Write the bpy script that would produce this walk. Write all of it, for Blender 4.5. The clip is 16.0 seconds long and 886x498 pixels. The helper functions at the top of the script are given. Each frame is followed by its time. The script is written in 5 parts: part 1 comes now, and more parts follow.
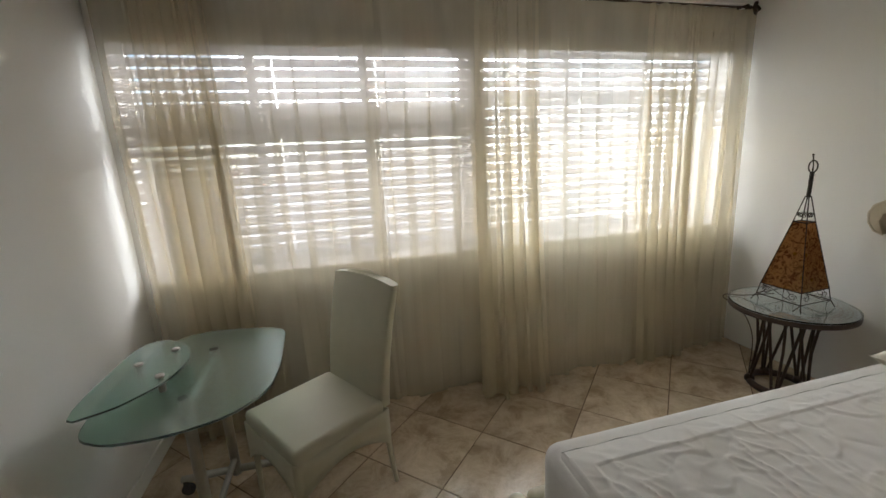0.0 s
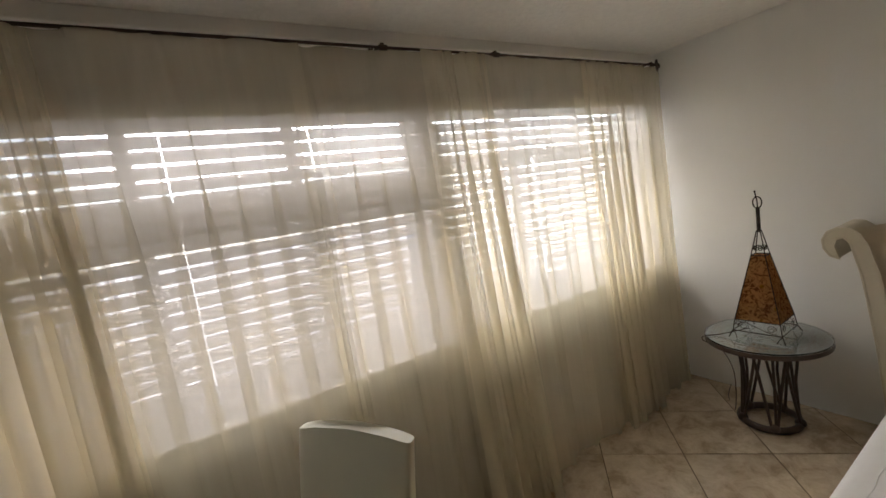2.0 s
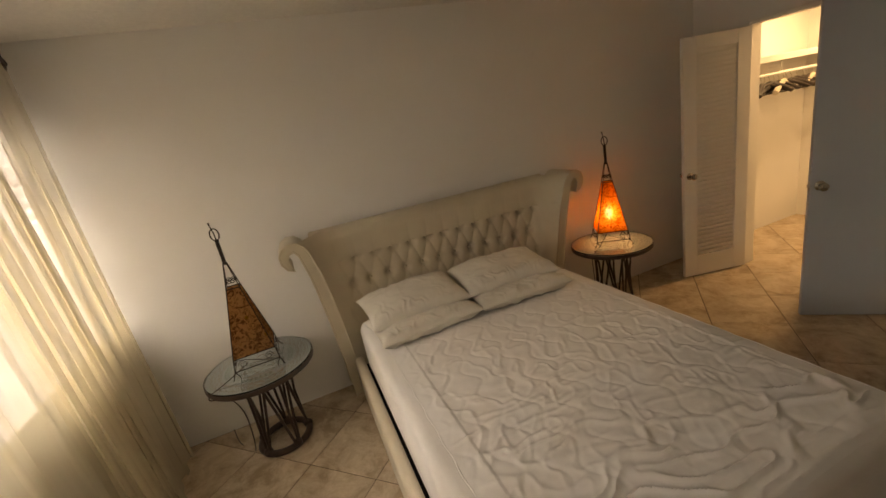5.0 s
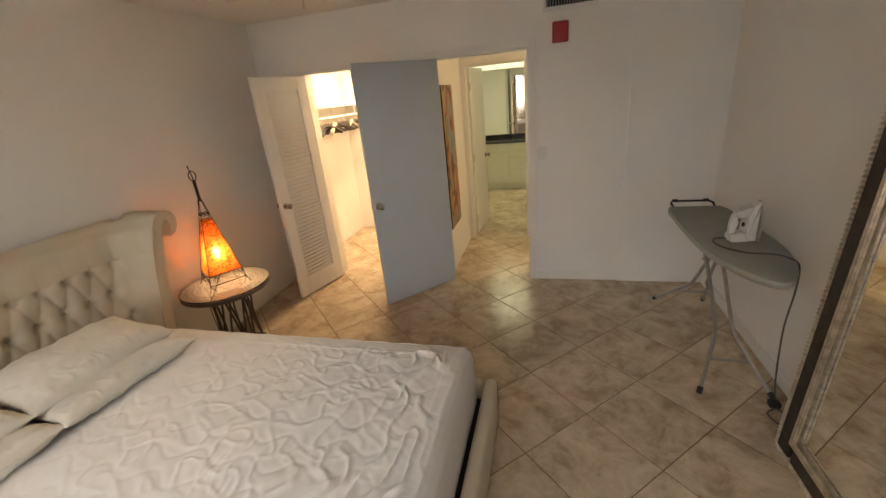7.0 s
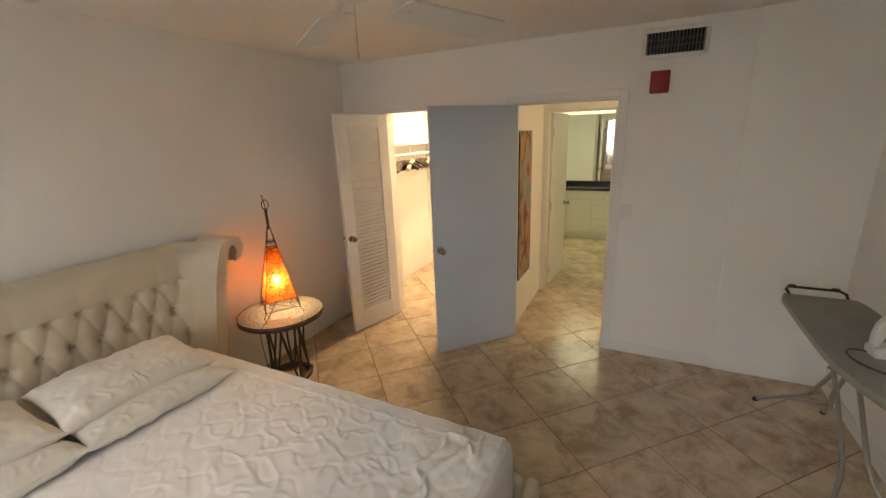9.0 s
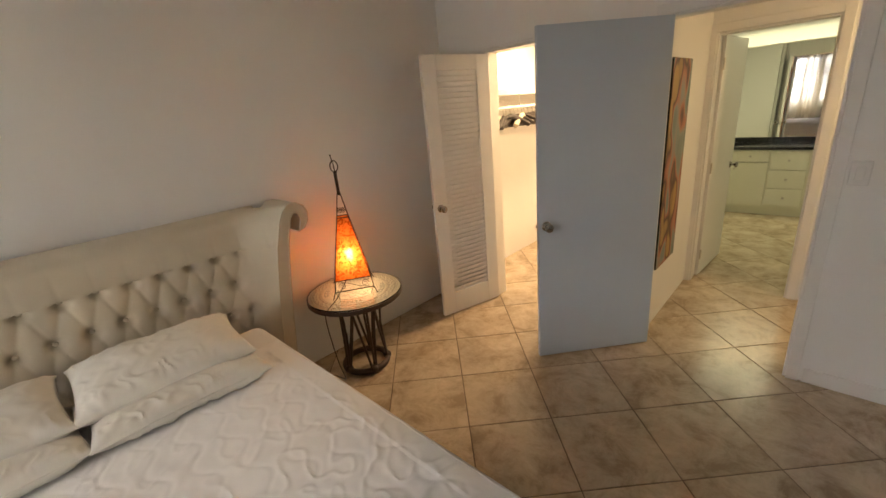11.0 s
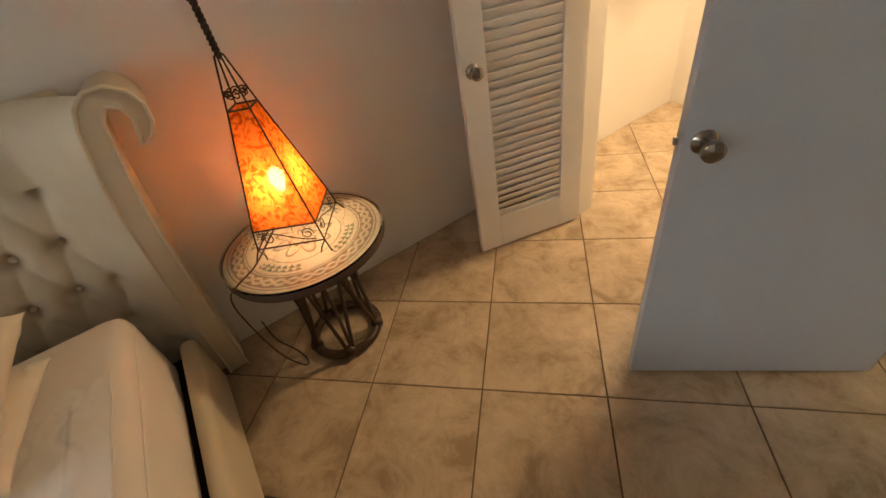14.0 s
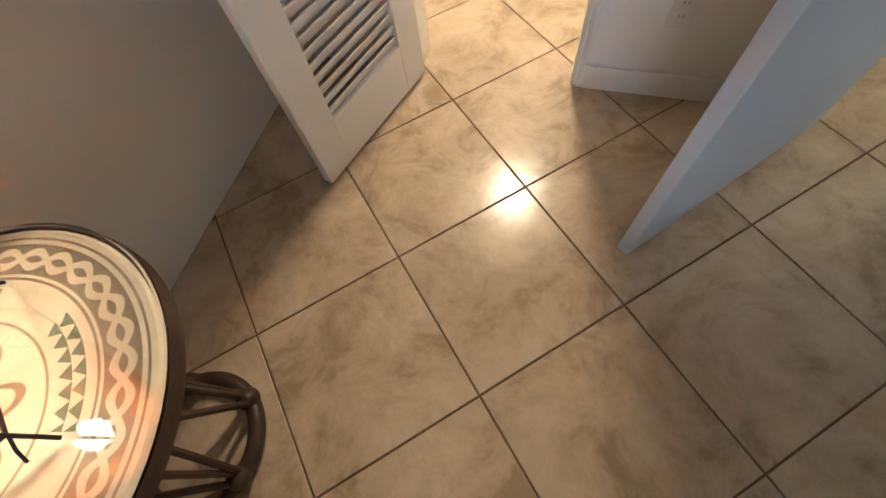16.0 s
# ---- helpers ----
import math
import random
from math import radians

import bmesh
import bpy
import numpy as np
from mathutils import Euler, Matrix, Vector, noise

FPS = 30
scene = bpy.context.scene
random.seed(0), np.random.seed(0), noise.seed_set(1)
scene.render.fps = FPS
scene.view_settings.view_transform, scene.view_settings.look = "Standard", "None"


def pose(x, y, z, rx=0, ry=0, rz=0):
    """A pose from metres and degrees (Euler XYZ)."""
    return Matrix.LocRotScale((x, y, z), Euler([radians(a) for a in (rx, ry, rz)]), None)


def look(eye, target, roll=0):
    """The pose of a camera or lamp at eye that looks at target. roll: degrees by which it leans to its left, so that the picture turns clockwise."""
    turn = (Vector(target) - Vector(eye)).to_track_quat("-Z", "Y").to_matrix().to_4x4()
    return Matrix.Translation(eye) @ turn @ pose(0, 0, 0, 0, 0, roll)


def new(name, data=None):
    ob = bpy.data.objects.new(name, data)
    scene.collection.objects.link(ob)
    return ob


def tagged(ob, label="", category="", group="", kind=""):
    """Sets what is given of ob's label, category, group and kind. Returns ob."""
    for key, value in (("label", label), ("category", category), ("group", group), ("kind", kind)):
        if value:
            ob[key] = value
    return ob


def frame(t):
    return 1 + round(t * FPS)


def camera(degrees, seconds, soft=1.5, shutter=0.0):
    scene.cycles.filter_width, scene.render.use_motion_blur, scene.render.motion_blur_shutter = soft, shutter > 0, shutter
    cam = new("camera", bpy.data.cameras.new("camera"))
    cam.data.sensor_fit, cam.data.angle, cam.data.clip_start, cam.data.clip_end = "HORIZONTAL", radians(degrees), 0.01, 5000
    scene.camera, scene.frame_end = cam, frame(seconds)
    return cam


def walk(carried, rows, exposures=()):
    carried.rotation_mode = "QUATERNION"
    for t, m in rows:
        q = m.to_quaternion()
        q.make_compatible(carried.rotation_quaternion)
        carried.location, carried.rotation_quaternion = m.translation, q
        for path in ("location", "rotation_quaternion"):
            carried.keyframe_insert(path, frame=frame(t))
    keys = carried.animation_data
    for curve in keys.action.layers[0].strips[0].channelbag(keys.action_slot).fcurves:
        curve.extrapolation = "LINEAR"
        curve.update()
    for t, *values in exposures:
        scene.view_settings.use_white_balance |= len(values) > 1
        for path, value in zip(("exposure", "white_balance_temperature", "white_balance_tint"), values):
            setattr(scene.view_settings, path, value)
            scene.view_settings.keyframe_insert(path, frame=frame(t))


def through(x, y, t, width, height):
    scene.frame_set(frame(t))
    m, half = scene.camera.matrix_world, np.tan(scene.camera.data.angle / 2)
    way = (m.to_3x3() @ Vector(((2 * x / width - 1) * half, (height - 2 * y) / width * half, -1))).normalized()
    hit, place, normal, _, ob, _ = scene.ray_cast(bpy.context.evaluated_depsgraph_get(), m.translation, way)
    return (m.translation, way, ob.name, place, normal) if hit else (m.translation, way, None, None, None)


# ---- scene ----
cam = camera(95.2, 16.0)
PATH = [
    (0, (-1.974, 1.332, 1.576), (-1.492, 3.217, 1.115), -2.7),
    (0.5, (-2.159, 1.502, 1.647), (-1.658, 3.425, 1.423), -4.4),
    (1, (-2.293, 1.634, 1.72), (-1.697, 3.541, 1.64), -5.4),
    (1.5, (-2.283, 1.786, 1.727), (-1.503, 3.626, 1.648), -6.3),
    (2, (-2.199, 1.98, 1.716), (-1.175, 3.681, 1.473), -9.0),
    (2.5, (-2.178, 2.092, 1.708), (-0.877, 3.552, 1.29), -9.8),
    (3, (-2.186, 2.252, 1.741), (-0.591, 3.336, 1.211), -11.1),
    (3.5, (-2.169, 2.405, 1.776), (-0.38, 3.052, 1.158), -10.8),
    (4, (-2.089, 2.58, 1.671), (-0.177, 2.766, 1.114), -9.7),
    (4.5, (-1.964, 2.583, 1.746), (-0.052, 2.446, 1.175), -10.5),
    (5, (-1.876, 2.623, 1.741), (-0.066, 1.994, 1.17), -11.0),
    (5.2, (-1.839, 2.655, 1.776), (-0.132, 1.806, 1.171), -10.7),
    (7.3, (-1.745, 2.547, 1.785), (-1.313, 0.724, 1.086), -5.2),
    (7.5, (-1.748, 2.523, 1.799), (-1.329, 0.688, 1.124), -5.0),
    (8, (-1.747, 2.456, 1.814), (-1.263, 0.607, 1.225), -4.1),
    (8.5, (-1.763, 2.377, 1.828), (-1.101, 0.562, 1.311), -2.9),
    (8.7, (-1.78, 2.356, 1.846), (-1.026, 0.578, 1.328), -2.6),
    (10.8, (-1.551, 1.752, 1.722), (-0.338, 0.317, 1.038), -4.4),
    (11, (-1.542, 1.661, 1.674), (-0.226, 0.303, 1.025), -5.3),
    (11.5, (-1.503, 1.405, 1.709), (0.093, 0.392, 1.056), -5.7),
    (12, (-1.427, 1.233, 1.693), (0.293, 0.458, 1.029), -5.7),
    (12.5, (-1.29, 0.977, 1.65), (0.437, 0.294, 0.907), -5.3),
    (13, (-1.143, 0.755, 1.599), (0.562, 0.186, 0.72), -6.6),
    (13.5, (-0.935, 0.53, 1.532), (0.669, -0.047, 0.487), -9.1),
    (14, (-0.757, 0.447, 1.436), (0.619, -0.287, 0.184), -11.8),
    (14.5, (-0.498, 0.446, 1.342), (0.549, -0.47, -0.094), -13.3),
    (15, (-0.323, 0.392, 1.283), (0.44, -0.576, -0.293), -13.7),
    (15.5, (-0.142, 0.253, 1.208), (0.431, -0.627, -0.494), -15.3),
    (16, (-0.04, 0.11, 1.09), (0.354, -0.695, -0.698), -12.1),
]
EXPOSURES = [(0, 1.35, 6500, 9), (0.8, 1.25, 6800, 12), (1.5, 1.2, 6900, 14), (3, 1.1, 7000, 14), (4.3, 1.3, 7000, 16), (5, 1.35, 9200, 19), (7.5, 2.6, 6800, 15), (8.5, 2.55, 6800, 15), (11, 2.4, 6800, 15), (12.5, 2.25, 6800, 15), (13.3, 2.15, 7400, 17), (14, 2.2, 7200, 16), (14.6, 2.35, 6300, 13), (15.3, 2.35, 5900, 12), (16, 2.55, 5400, 9)]
walk(cam, [(t, look(eye, target, roll)) for t, eye, target, roll in PATH], EXPOSURES)

# ---- world and lights ----
world = bpy.data.worlds.new("world")
scene.world = world
world.use_nodes = True
wn = world.node_tree.nodes
sky = wn.new("ShaderNodeTexSky")
sky.sky_type, sky.sun_disc = "NISHITA", False
sky.sun_elevation, sky.sun_rotation = radians(48), radians(150)
world.node_tree.links.new(sky.outputs["Color"], wn["Background"].inputs["Color"])
wn["Background"].inputs["Strength"].default_value = 0.12


def lamp(name, kind, m, power, color, size=0.1, size_y=None):
    data = bpy.data.lights.new(name, kind)
    data.energy, data.color = power, color
    if kind == "AREA":
        data.shape, data.size, data.size_y = "RECTANGLE", size, size_y or size
    else:
        data.shadow_soft_size = size
    ob = new(name, data)
    ob.matrix_world = m
    return ob


# daylight at the two window openings
lamp("daylight_west", "AREA", look((-2.04, 4.22, 1.62), (-2.04, 3.0, 1.5)), 5, (0.98, 0.95, 0.97), 1.9, 1.3)
lamp("daylight_east", "AREA", look((-0.05, 4.22, 1.62), (-0.05, 3.0, 1.5)), 15, (0.88, 0.95, 1.0), 1.9, 1.3)
# unseen fill lamps added low outside, lighting the slats from below
lamp("low_fill_west", "AREA", look((-2.35, 5.5, -0.25), (-2.2, 3.9, 1.6)), 8, (1.0, 0.98, 0.97), 1.1, 1.0)
lamp("low_fill_east", "AREA", look((0.2, 5.5, -0.25), (0.1, 3.9, 1.6)), 12, (0.95, 0.98, 1.0), 1.1, 1.0)
# skylight falling on the slats
lamp("skylight_west", "AREA", look((-2.0, 6.6, 3.05), (-2.04, 3.9, 1.6)), 36, (1.0, 0.97, 0.98), 2.0, 1.9)
lamp("skylight_east", "AREA", look((-0.1, 6.6, 3.05), (-0.05, 3.9, 1.6)), 82, (0.92, 0.96, 1.0), 1.7, 1.9)
# the closet, the passage and the bathroom
lamp("closet_light", "AREA", look((0.2, -2.25, 2.43), (0.22, -1.45, 0)), 9.0, (1.0, 0.72, 0.41), 0.22)
lamp("passage_light", "AREA", look((-2.6, -1.85, 2.5), (-2.3, -1.85, 0)), 2.4, (1.0, 0.72, 0.38), 0.35)
lamp("bath_light", "AREA", look((-1.1, -4.9, 2.35), (-1.1, -4.6, 0)), 3.5, (1.0, 1.0, 0.60), 1.5, 0.9)


# ---- materials ----
def material(name, color, rough=0.6, metal=0.0, vary=0.12, scale=6.0, fine=90.0, bump=0.1, spec=0.5, coat=0.0, stretch=(1, 1, 1), obj=False, piece=0.0):
    """Two scales of tone and relief over one base colour."""
    m = bpy.data.materials.new(name)
    m.use_nodes = True
    n, l = m.node_tree.nodes, m.node_tree.links
    b = n["Principled BSDF"]
    b.inputs["Roughness"].default_value, b.inputs["Metallic"].default_value = rough, metal
    b.inputs["Specular IOR Level"].default_value, b.inputs["Coat Weight"].default_value = spec, coat
    co, mp = n.new("ShaderNodeTexCoord"), n.new("ShaderNodeMapping")
    mp.inputs["Scale"].default_value = stretch
    l.new(co.outputs["Object"], mp.inputs["Vector"])
    big, small = n.new("ShaderNodeTexNoise"), n.new("ShaderNodeTexNoise")
    big.inputs["Scale"].default_value, big.inputs["Detail"].default_value = scale, 5
    small.inputs["Scale"].default_value, small.inputs["Detail"].default_value = fine, 3
    l.new(mp.outputs["Vector"], big.inputs["Vector"])
    l.new(mp.outputs["Vector"], small.inputs["Vector"])
    mix = n.new("ShaderNodeMath")
    mix.operation = "MULTIPLY_ADD"
    mix.inputs[1].default_value = 0.3
    l.new(small.outputs["Fac"], mix.inputs[0])
    l.new(big.outputs["Fac"], mix.inputs[2])
    ramp = n.new("ShaderNodeMapRange")
    ramp.inputs["From Min"].default_value, ramp.inputs["From Max"].default_value = 0.35, 0.95
    ramp.inputs["To Min"].default_value, ramp.inputs["To Max"].default_value = 1 - vary, 1 + vary
    l.new(mix.outputs[0], ramp.inputs["Value"])
    out = ramp.outputs["Result"]
    if piece:
        info, r2, mul = n.new("ShaderNodeObjectInfo"), n.new("ShaderNodeMapRange"), n.new("ShaderNodeMath")
        r2.inputs["To Min"].default_value, r2.inputs["To Max"].default_value = 1 - piece, 1 + piece
        mul.operation = "MULTIPLY"
        l.new(info.outputs["Random"], r2.inputs["Value"])
        l.new(out, mul.inputs[0])
        l.new(r2.outputs["Result"], mul.inputs[1])
        out = mul.outputs[0]
    tone = n.new("ShaderNodeVectorMath")
    tone.operation = "SCALE"
    tone.inputs[0].default_value = color
    l.new(out, tone.inputs["Scale"])
    l.new(tone.outputs["Vector"], b.inputs["Base Color"])
    if bump:
        bp = n.new("ShaderNodeBump")
        bp.inputs["Strength"].default_value, bp.inputs["Distance"].default_value = bump, 0.004
        l.new(mix.outputs[0], bp.inputs["Height"])
        l.new(bp.outputs["Normal"], b.inputs["Normal"])
    return m


def fabric(name, color, clear, through):
    """Thin cloth that lets light through; clear: the share of open weave."""
    m = bpy.data.materials.new(name)
    m.use_nodes = True
    n, l = m.node_tree.nodes, m.node_tree.links
    n.remove(n["Principled BSDF"])
    out = n["Material Output"]
    dif, tr, tp, a, b = (n.new("ShaderNode" + k) for k in ("BsdfDiffuse", "BsdfTranslucent", "BsdfTransparent", "MixShader", "MixShader"))
    wv, co, mr = n.new("ShaderNodeTexNoise"), n.new("ShaderNodeTexCoord"), n.new("ShaderNodeMapRange")
    mp = n.new("ShaderNodeMapping")
    mp.inputs["Scale"].default_value = (34, 34, 1.2)
    wv.inputs["Scale"].default_value, wv.inputs["Detail"].default_value = 1.0, 4
    l.new(co.outputs["Object"], mp.inputs["Vector"])
    l.new(mp.outputs["Vector"], wv.inputs["Vector"])
    l.new(wv.outputs["Fac"], mr.inputs["Value"])
    mr.inputs["To Min"].default_value, mr.inputs["To Max"].default_value = max(0.0, clear - 0.03), clear + 0.03
    dif.inputs["Color"].default_value = tr.inputs["Color"].default_value = (*color, 1)
    a.inputs["Fac"].default_value = through
    l.new(dif.outputs[0], a.inputs[1])
    l.new(tr.outputs[0], a.inputs[2])
    l.new(mr.outputs["Result"], b.inputs["Fac"])
    l.new(a.outputs[0], b.inputs[1])
    l.new(tp.outputs[0], b.inputs[2])
    l.new(b.outputs[0], out.inputs["Surface"])
    return m


def glass(name, color, rough=0.0, alpha=None):
    m = bpy.data.materials.new(name)
    m.use_nodes = True
    b = m.node_tree.nodes["Principled BSDF"]
    b.inputs["Base Color"].default_value = (*color, 1)
    b.inputs["Roughness"].default_value, b.inputs["Transmission Weight"].default_value, b.inputs["IOR"].default_value = rough, 1.0, 1.48
    if alpha is not None:
        b.inputs["Alpha"].default_value = alpha
    return m


def glow(name, color, strength):
    m = bpy.data.materials.new(name)
    m.use_nodes = True
    b = m.node_tree.nodes["Principled BSDF"]
    b.inputs["Base Color"].default_value = (*color, 1)
    b.inputs["Emission Color"].default_value, b.inputs["Emission Strength"].default_value = (*color, 1), strength
    return m


def tile_material():
    """Beige ceramic with soft marble veins, different on each tile."""
    m = material("ceramic_tile", (0.56, 0.44, 0.32), 0.2, vary=0.1, scale=3, fine=40, bump=0.02, piece=0.06)
    n, l = m.node_tree.nodes, m.node_tree.links
    b = n["Principled BSDF"]
    info, co, add = n.new("ShaderNodeObjectInfo"), n.new("ShaderNodeTexCoord"), n.new("ShaderNodeVectorMath")
    sc = n.new("ShaderNodeVectorMath")
    sc.operation = "SCALE"
    sc.inputs[0].default_value = (37, 53, 11)
    l.new(info.outputs["Random"], sc.inputs["Scale"])
    l.new(co.outputs["Object"], add.inputs[0])
    l.new(sc.outputs["Vector"], add.inputs[1])
    vein = n.new("ShaderNodeTexNoise")
    vein.inputs["Scale"].default_value, vein.inputs["Detail"].default_value, vein.inputs["Distortion"].default_value = 5.5, 7, 0.45
    vein.inputs["Roughness"].default_value = 0.72
    l.new(add.outputs["Vector"], vein.inputs["Vector"])
    ramp = n.new("ShaderNodeValToRGB")
    ramp.color_ramp.elements[0].position, ramp.color_ramp.elements[0].color = 0.37, (0.375, 0.285, 0.19, 1)
    ramp.color_ramp.elements[1].position, ramp.color_ramp.elements[1].color = 0.63, (0.64, 0.52, 0.38, 1)
    e = ramp.color_ramp.elements.new(0.47)
    e.color = (0.51, 0.40, 0.28, 1)
    l.new(vein.outputs["Fac"], ramp.inputs["Fac"])
    old = b.inputs["Base Color"].links[0].from_socket
    mul, two = n.new("ShaderNodeVectorMath"), n.new("ShaderNodeVectorMath")
    mul.operation, two.operation = "MULTIPLY", "DIVIDE"
    two.inputs[1].default_value = (0.56, 0.44, 0.32)
    l.new(old, two.inputs[0])
    l.new(two.outputs["Vector"], mul.inputs[0])
    l.new(ramp.outputs["Color"], mul.inputs[1])
    l.new(mul.outputs["Vector"], b.inputs["Base Color"])
    return m


WALL = material("wall_paint", (0.86, 0.845, 0.81), 0.75, vary=0.03, scale=1.3, fine=160, bump=0.08, spec=0.3)
CEIL = material("ceiling_texture", (0.83, 0.80, 0.75), 0.9, vary=0.05, scale=40, fine=120, bump=0.9, spec=0.2)
TRIM = material("trim_paint", (0.83, 0.81, 0.77), 0.45, vary=0.03, scale=3, fine=70, bump=0.04)
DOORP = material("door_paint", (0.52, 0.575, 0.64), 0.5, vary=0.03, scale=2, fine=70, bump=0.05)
TILE = tile_material()
GROUT = material("grout", (0.16, 0.11, 0.07), 0.95, vary=0.25, scale=9, fine=220, bump=0.3)
SHEER = fabric("sheer_cloth", (0.85, 0.76, 0.57), 0.60, 0.20)
THIN = fabric("thin_sheer_cloth", (0.85, 0.77, 0.60), 0.665, 0.15)
SLAT = fabric("blind_slat", (0.64, 0.61, 0.60), 0.0, 0.23)
LEATHER = material("cream_leather", (0.62, 0.55, 0.42), 0.42, vary=0.07, scale=5, fine=220, bump=0.12)
SLIP = material("chair_vinyl", (0.66, 0.63, 0.50), 0.5, vary=0.05, scale=5, fine=200, bump=0.1)
LINEN = material("quilted_cotton", (0.78, 0.76, 0.73), 0.9, vary=0.05, scale=7, fine=260, bump=0.18, spec=0.2)
SHEET = material("sheet_cotton", (0.74, 0.715, 0.68), 0.85, vary=0.04, scale=7, fine=300, bump=0.1, spec=0.2)
PILLOW = material("pillow_cotton", (0.70, 0.665, 0.59), 0.85, vary=0.06, scale=9, fine=280, bump=0.15, spec=0.2)
IRONW = material("wrought_iron", (0.045, 0.032, 0.022), 0.55, 0.6, vary=0.4, scale=25, fine=140, bump=0.4)
RATTAN = material("dark_bent_wood", (0.055, 0.03, 0.018), 0.45, vary=0.4, scale=18, fine=120, bump=0.4)
NICKEL = material("brushed_nickel", (0.62, 0.58, 0.52), 0.28, 1.0, vary=0.1, scale=30, fine=200, bump=0.05)
KNOB = material("knob_chrome", (0.42, 0.40, 0.37), 0.16, 1.0, vary=0.1, scale=30, fine=200, bump=0.03)
CHROME = material("grey_tube", (0.42, 0.40, 0.37), 0.35, 0.8, vary=0.1, scale=20, fine=160, bump=0.05)
BLACK = material("black_rubber", (0.02, 0.02, 0.02), 0.6, vary=0.3, scale=20, fine=160, bump=0.1)
WHITEP = material("white_plastic", (0.78, 0.77, 0.74), 0.4, vary=0.03, scale=9, fine=120, bump=0.03)
FANW = material("fan_white", (0.70, 0.70, 0.68), 0.4, vary=0.04, scale=4, fine=90, bump=0.03)
BOARD = material("ironing_cover", (0.36, 0.37, 0.33), 0.9, vary=0.08, scale=8, fine=300, bump=0.2)
CORDG = material("grey_flex", (0.10, 0.095, 0.085), 0.6, vary=0.2, scale=20, fine=160, bump=0.1)
RED = material("red_plastic", (0.30, 0.005, 0.008), 0.45, vary=0.08, scale=12, fine=100, bump=0.05)
GRANITE = material("black_granite", (0.012, 0.012, 0.014), 0.12, vary=0.5, scale=60, fine=240, bump=0.02)
VANITY = material("vanity_paint", (0.76, 0.75, 0.62), 0.45, vary=0.03, scale=3, fine=80, bump=0.04)
STONEFR = material("dark_mirror_frame", (0.042, 0.035, 0.029), 0.4, 0.3, vary=0.5, scale=22, fine=110, bump=0.6)
SILVERFR = material("silver_leaf", (0.62, 0.57, 0.48), 0.35, 0.9, vary=0.35, scale=30, fine=120, bump=0.5)
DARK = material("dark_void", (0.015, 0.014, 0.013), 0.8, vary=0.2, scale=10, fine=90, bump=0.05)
ROD = material("curtain_rod_metal", (0.06, 0.04, 0.03), 0.5, 0.7, vary=0.3, scale=30, fine=150, bump=0.2)
MIRROR = material("mirror_silvering", (0.9, 0.91, 0.9), 0.02, 1.0, vary=0.01, scale=2, fine=20, bump=0)
ADDED_GROUND = material("added_ground", (0.45, 0.43, 0.40), 0.9, vary=0.1, scale=1.5, fine=60, bump=0.2)
WOODH = material("hanger_dark", (0.03, 0.022, 0.018), 0.45, vary=0.3, scale=20, fine=120, bump=0.1)


def shade_material(name, dark, light):
    """Painted skin stretched on a lamp frame: leaves and veins, letting light through."""
    m = bpy.data.materials.new(name)
    m.use_nodes = True
    n, l = m.node_tree.nodes, m.node_tree.links
    n.remove(n["Principled BSDF"])
    co, no, vo, r1, r2 = (n.new("ShaderNode" + k) for k in ("TexCoord", "TexNoise", "TexVoronoi", "ValToRGB", "ValToRGB"))
    no.inputs["Scale"].default_value, no.inputs["Detail"].default_value, no.inputs["Distortion"].default_value = 26, 4, 2.2
    vo.inputs["Scale"].default_value = 15
    l.new(co.outputs["Object"], no.inputs["Vector"])
    l.new(co.outputs["Object"], vo.inputs["Vector"])
    r1.color_ramp.elements[0].position, r1.color_ramp.elements[0].color = 0.36, (*dark, 1)
    r1.color_ramp.elements[1].position, r1.color_ramp.elements[1].color = 0.56, (*light, 1)
    r2.color_ramp.elements[0].position, r2.color_ramp.elements[0].color = 0.10, (0.62, 0.60, 0.22, 1)
    r2.color_ramp.elements[1].position, r2.color_ramp.elements[1].color = 0.24, (1, 1, 1, 1)
    l.new(no.outputs["Fac"], r1.inputs["Fac"])
    l.new(vo.outputs["Distance"], r2.inputs["Fac"])
    mul = n.new("ShaderNodeVectorMath")
    mul.operation = "MULTIPLY"
    l.new(r1.outputs["Color"], mul.inputs[0])
    l.new(r2.outputs["Color"], mul.inputs[1])
    dif, tr, tp, a, b = (n.new("ShaderNode" + k) for k in ("BsdfDiffuse", "BsdfTranslucent", "BsdfTransparent", "MixShader", "MixShader"))
    l.new(mul.outputs["Vector"], dif.inputs["Color"])
    l.new(mul.outputs["Vector"], tr.inputs["Color"])
    a.inputs["Fac"].default_value, b.inputs["Fac"].default_value = 0.6, 0.02
    l.new(dif.outputs[0], a.inputs[1])
    l.new(tr.outputs[0], a.inputs[2])
    l.new(a.outputs[0], b.inputs[1])
    l.new(tp.outputs[0], b.inputs[2])
    l.new(b.outputs[0], n["Material Output"].inputs["Surface"])
    return m


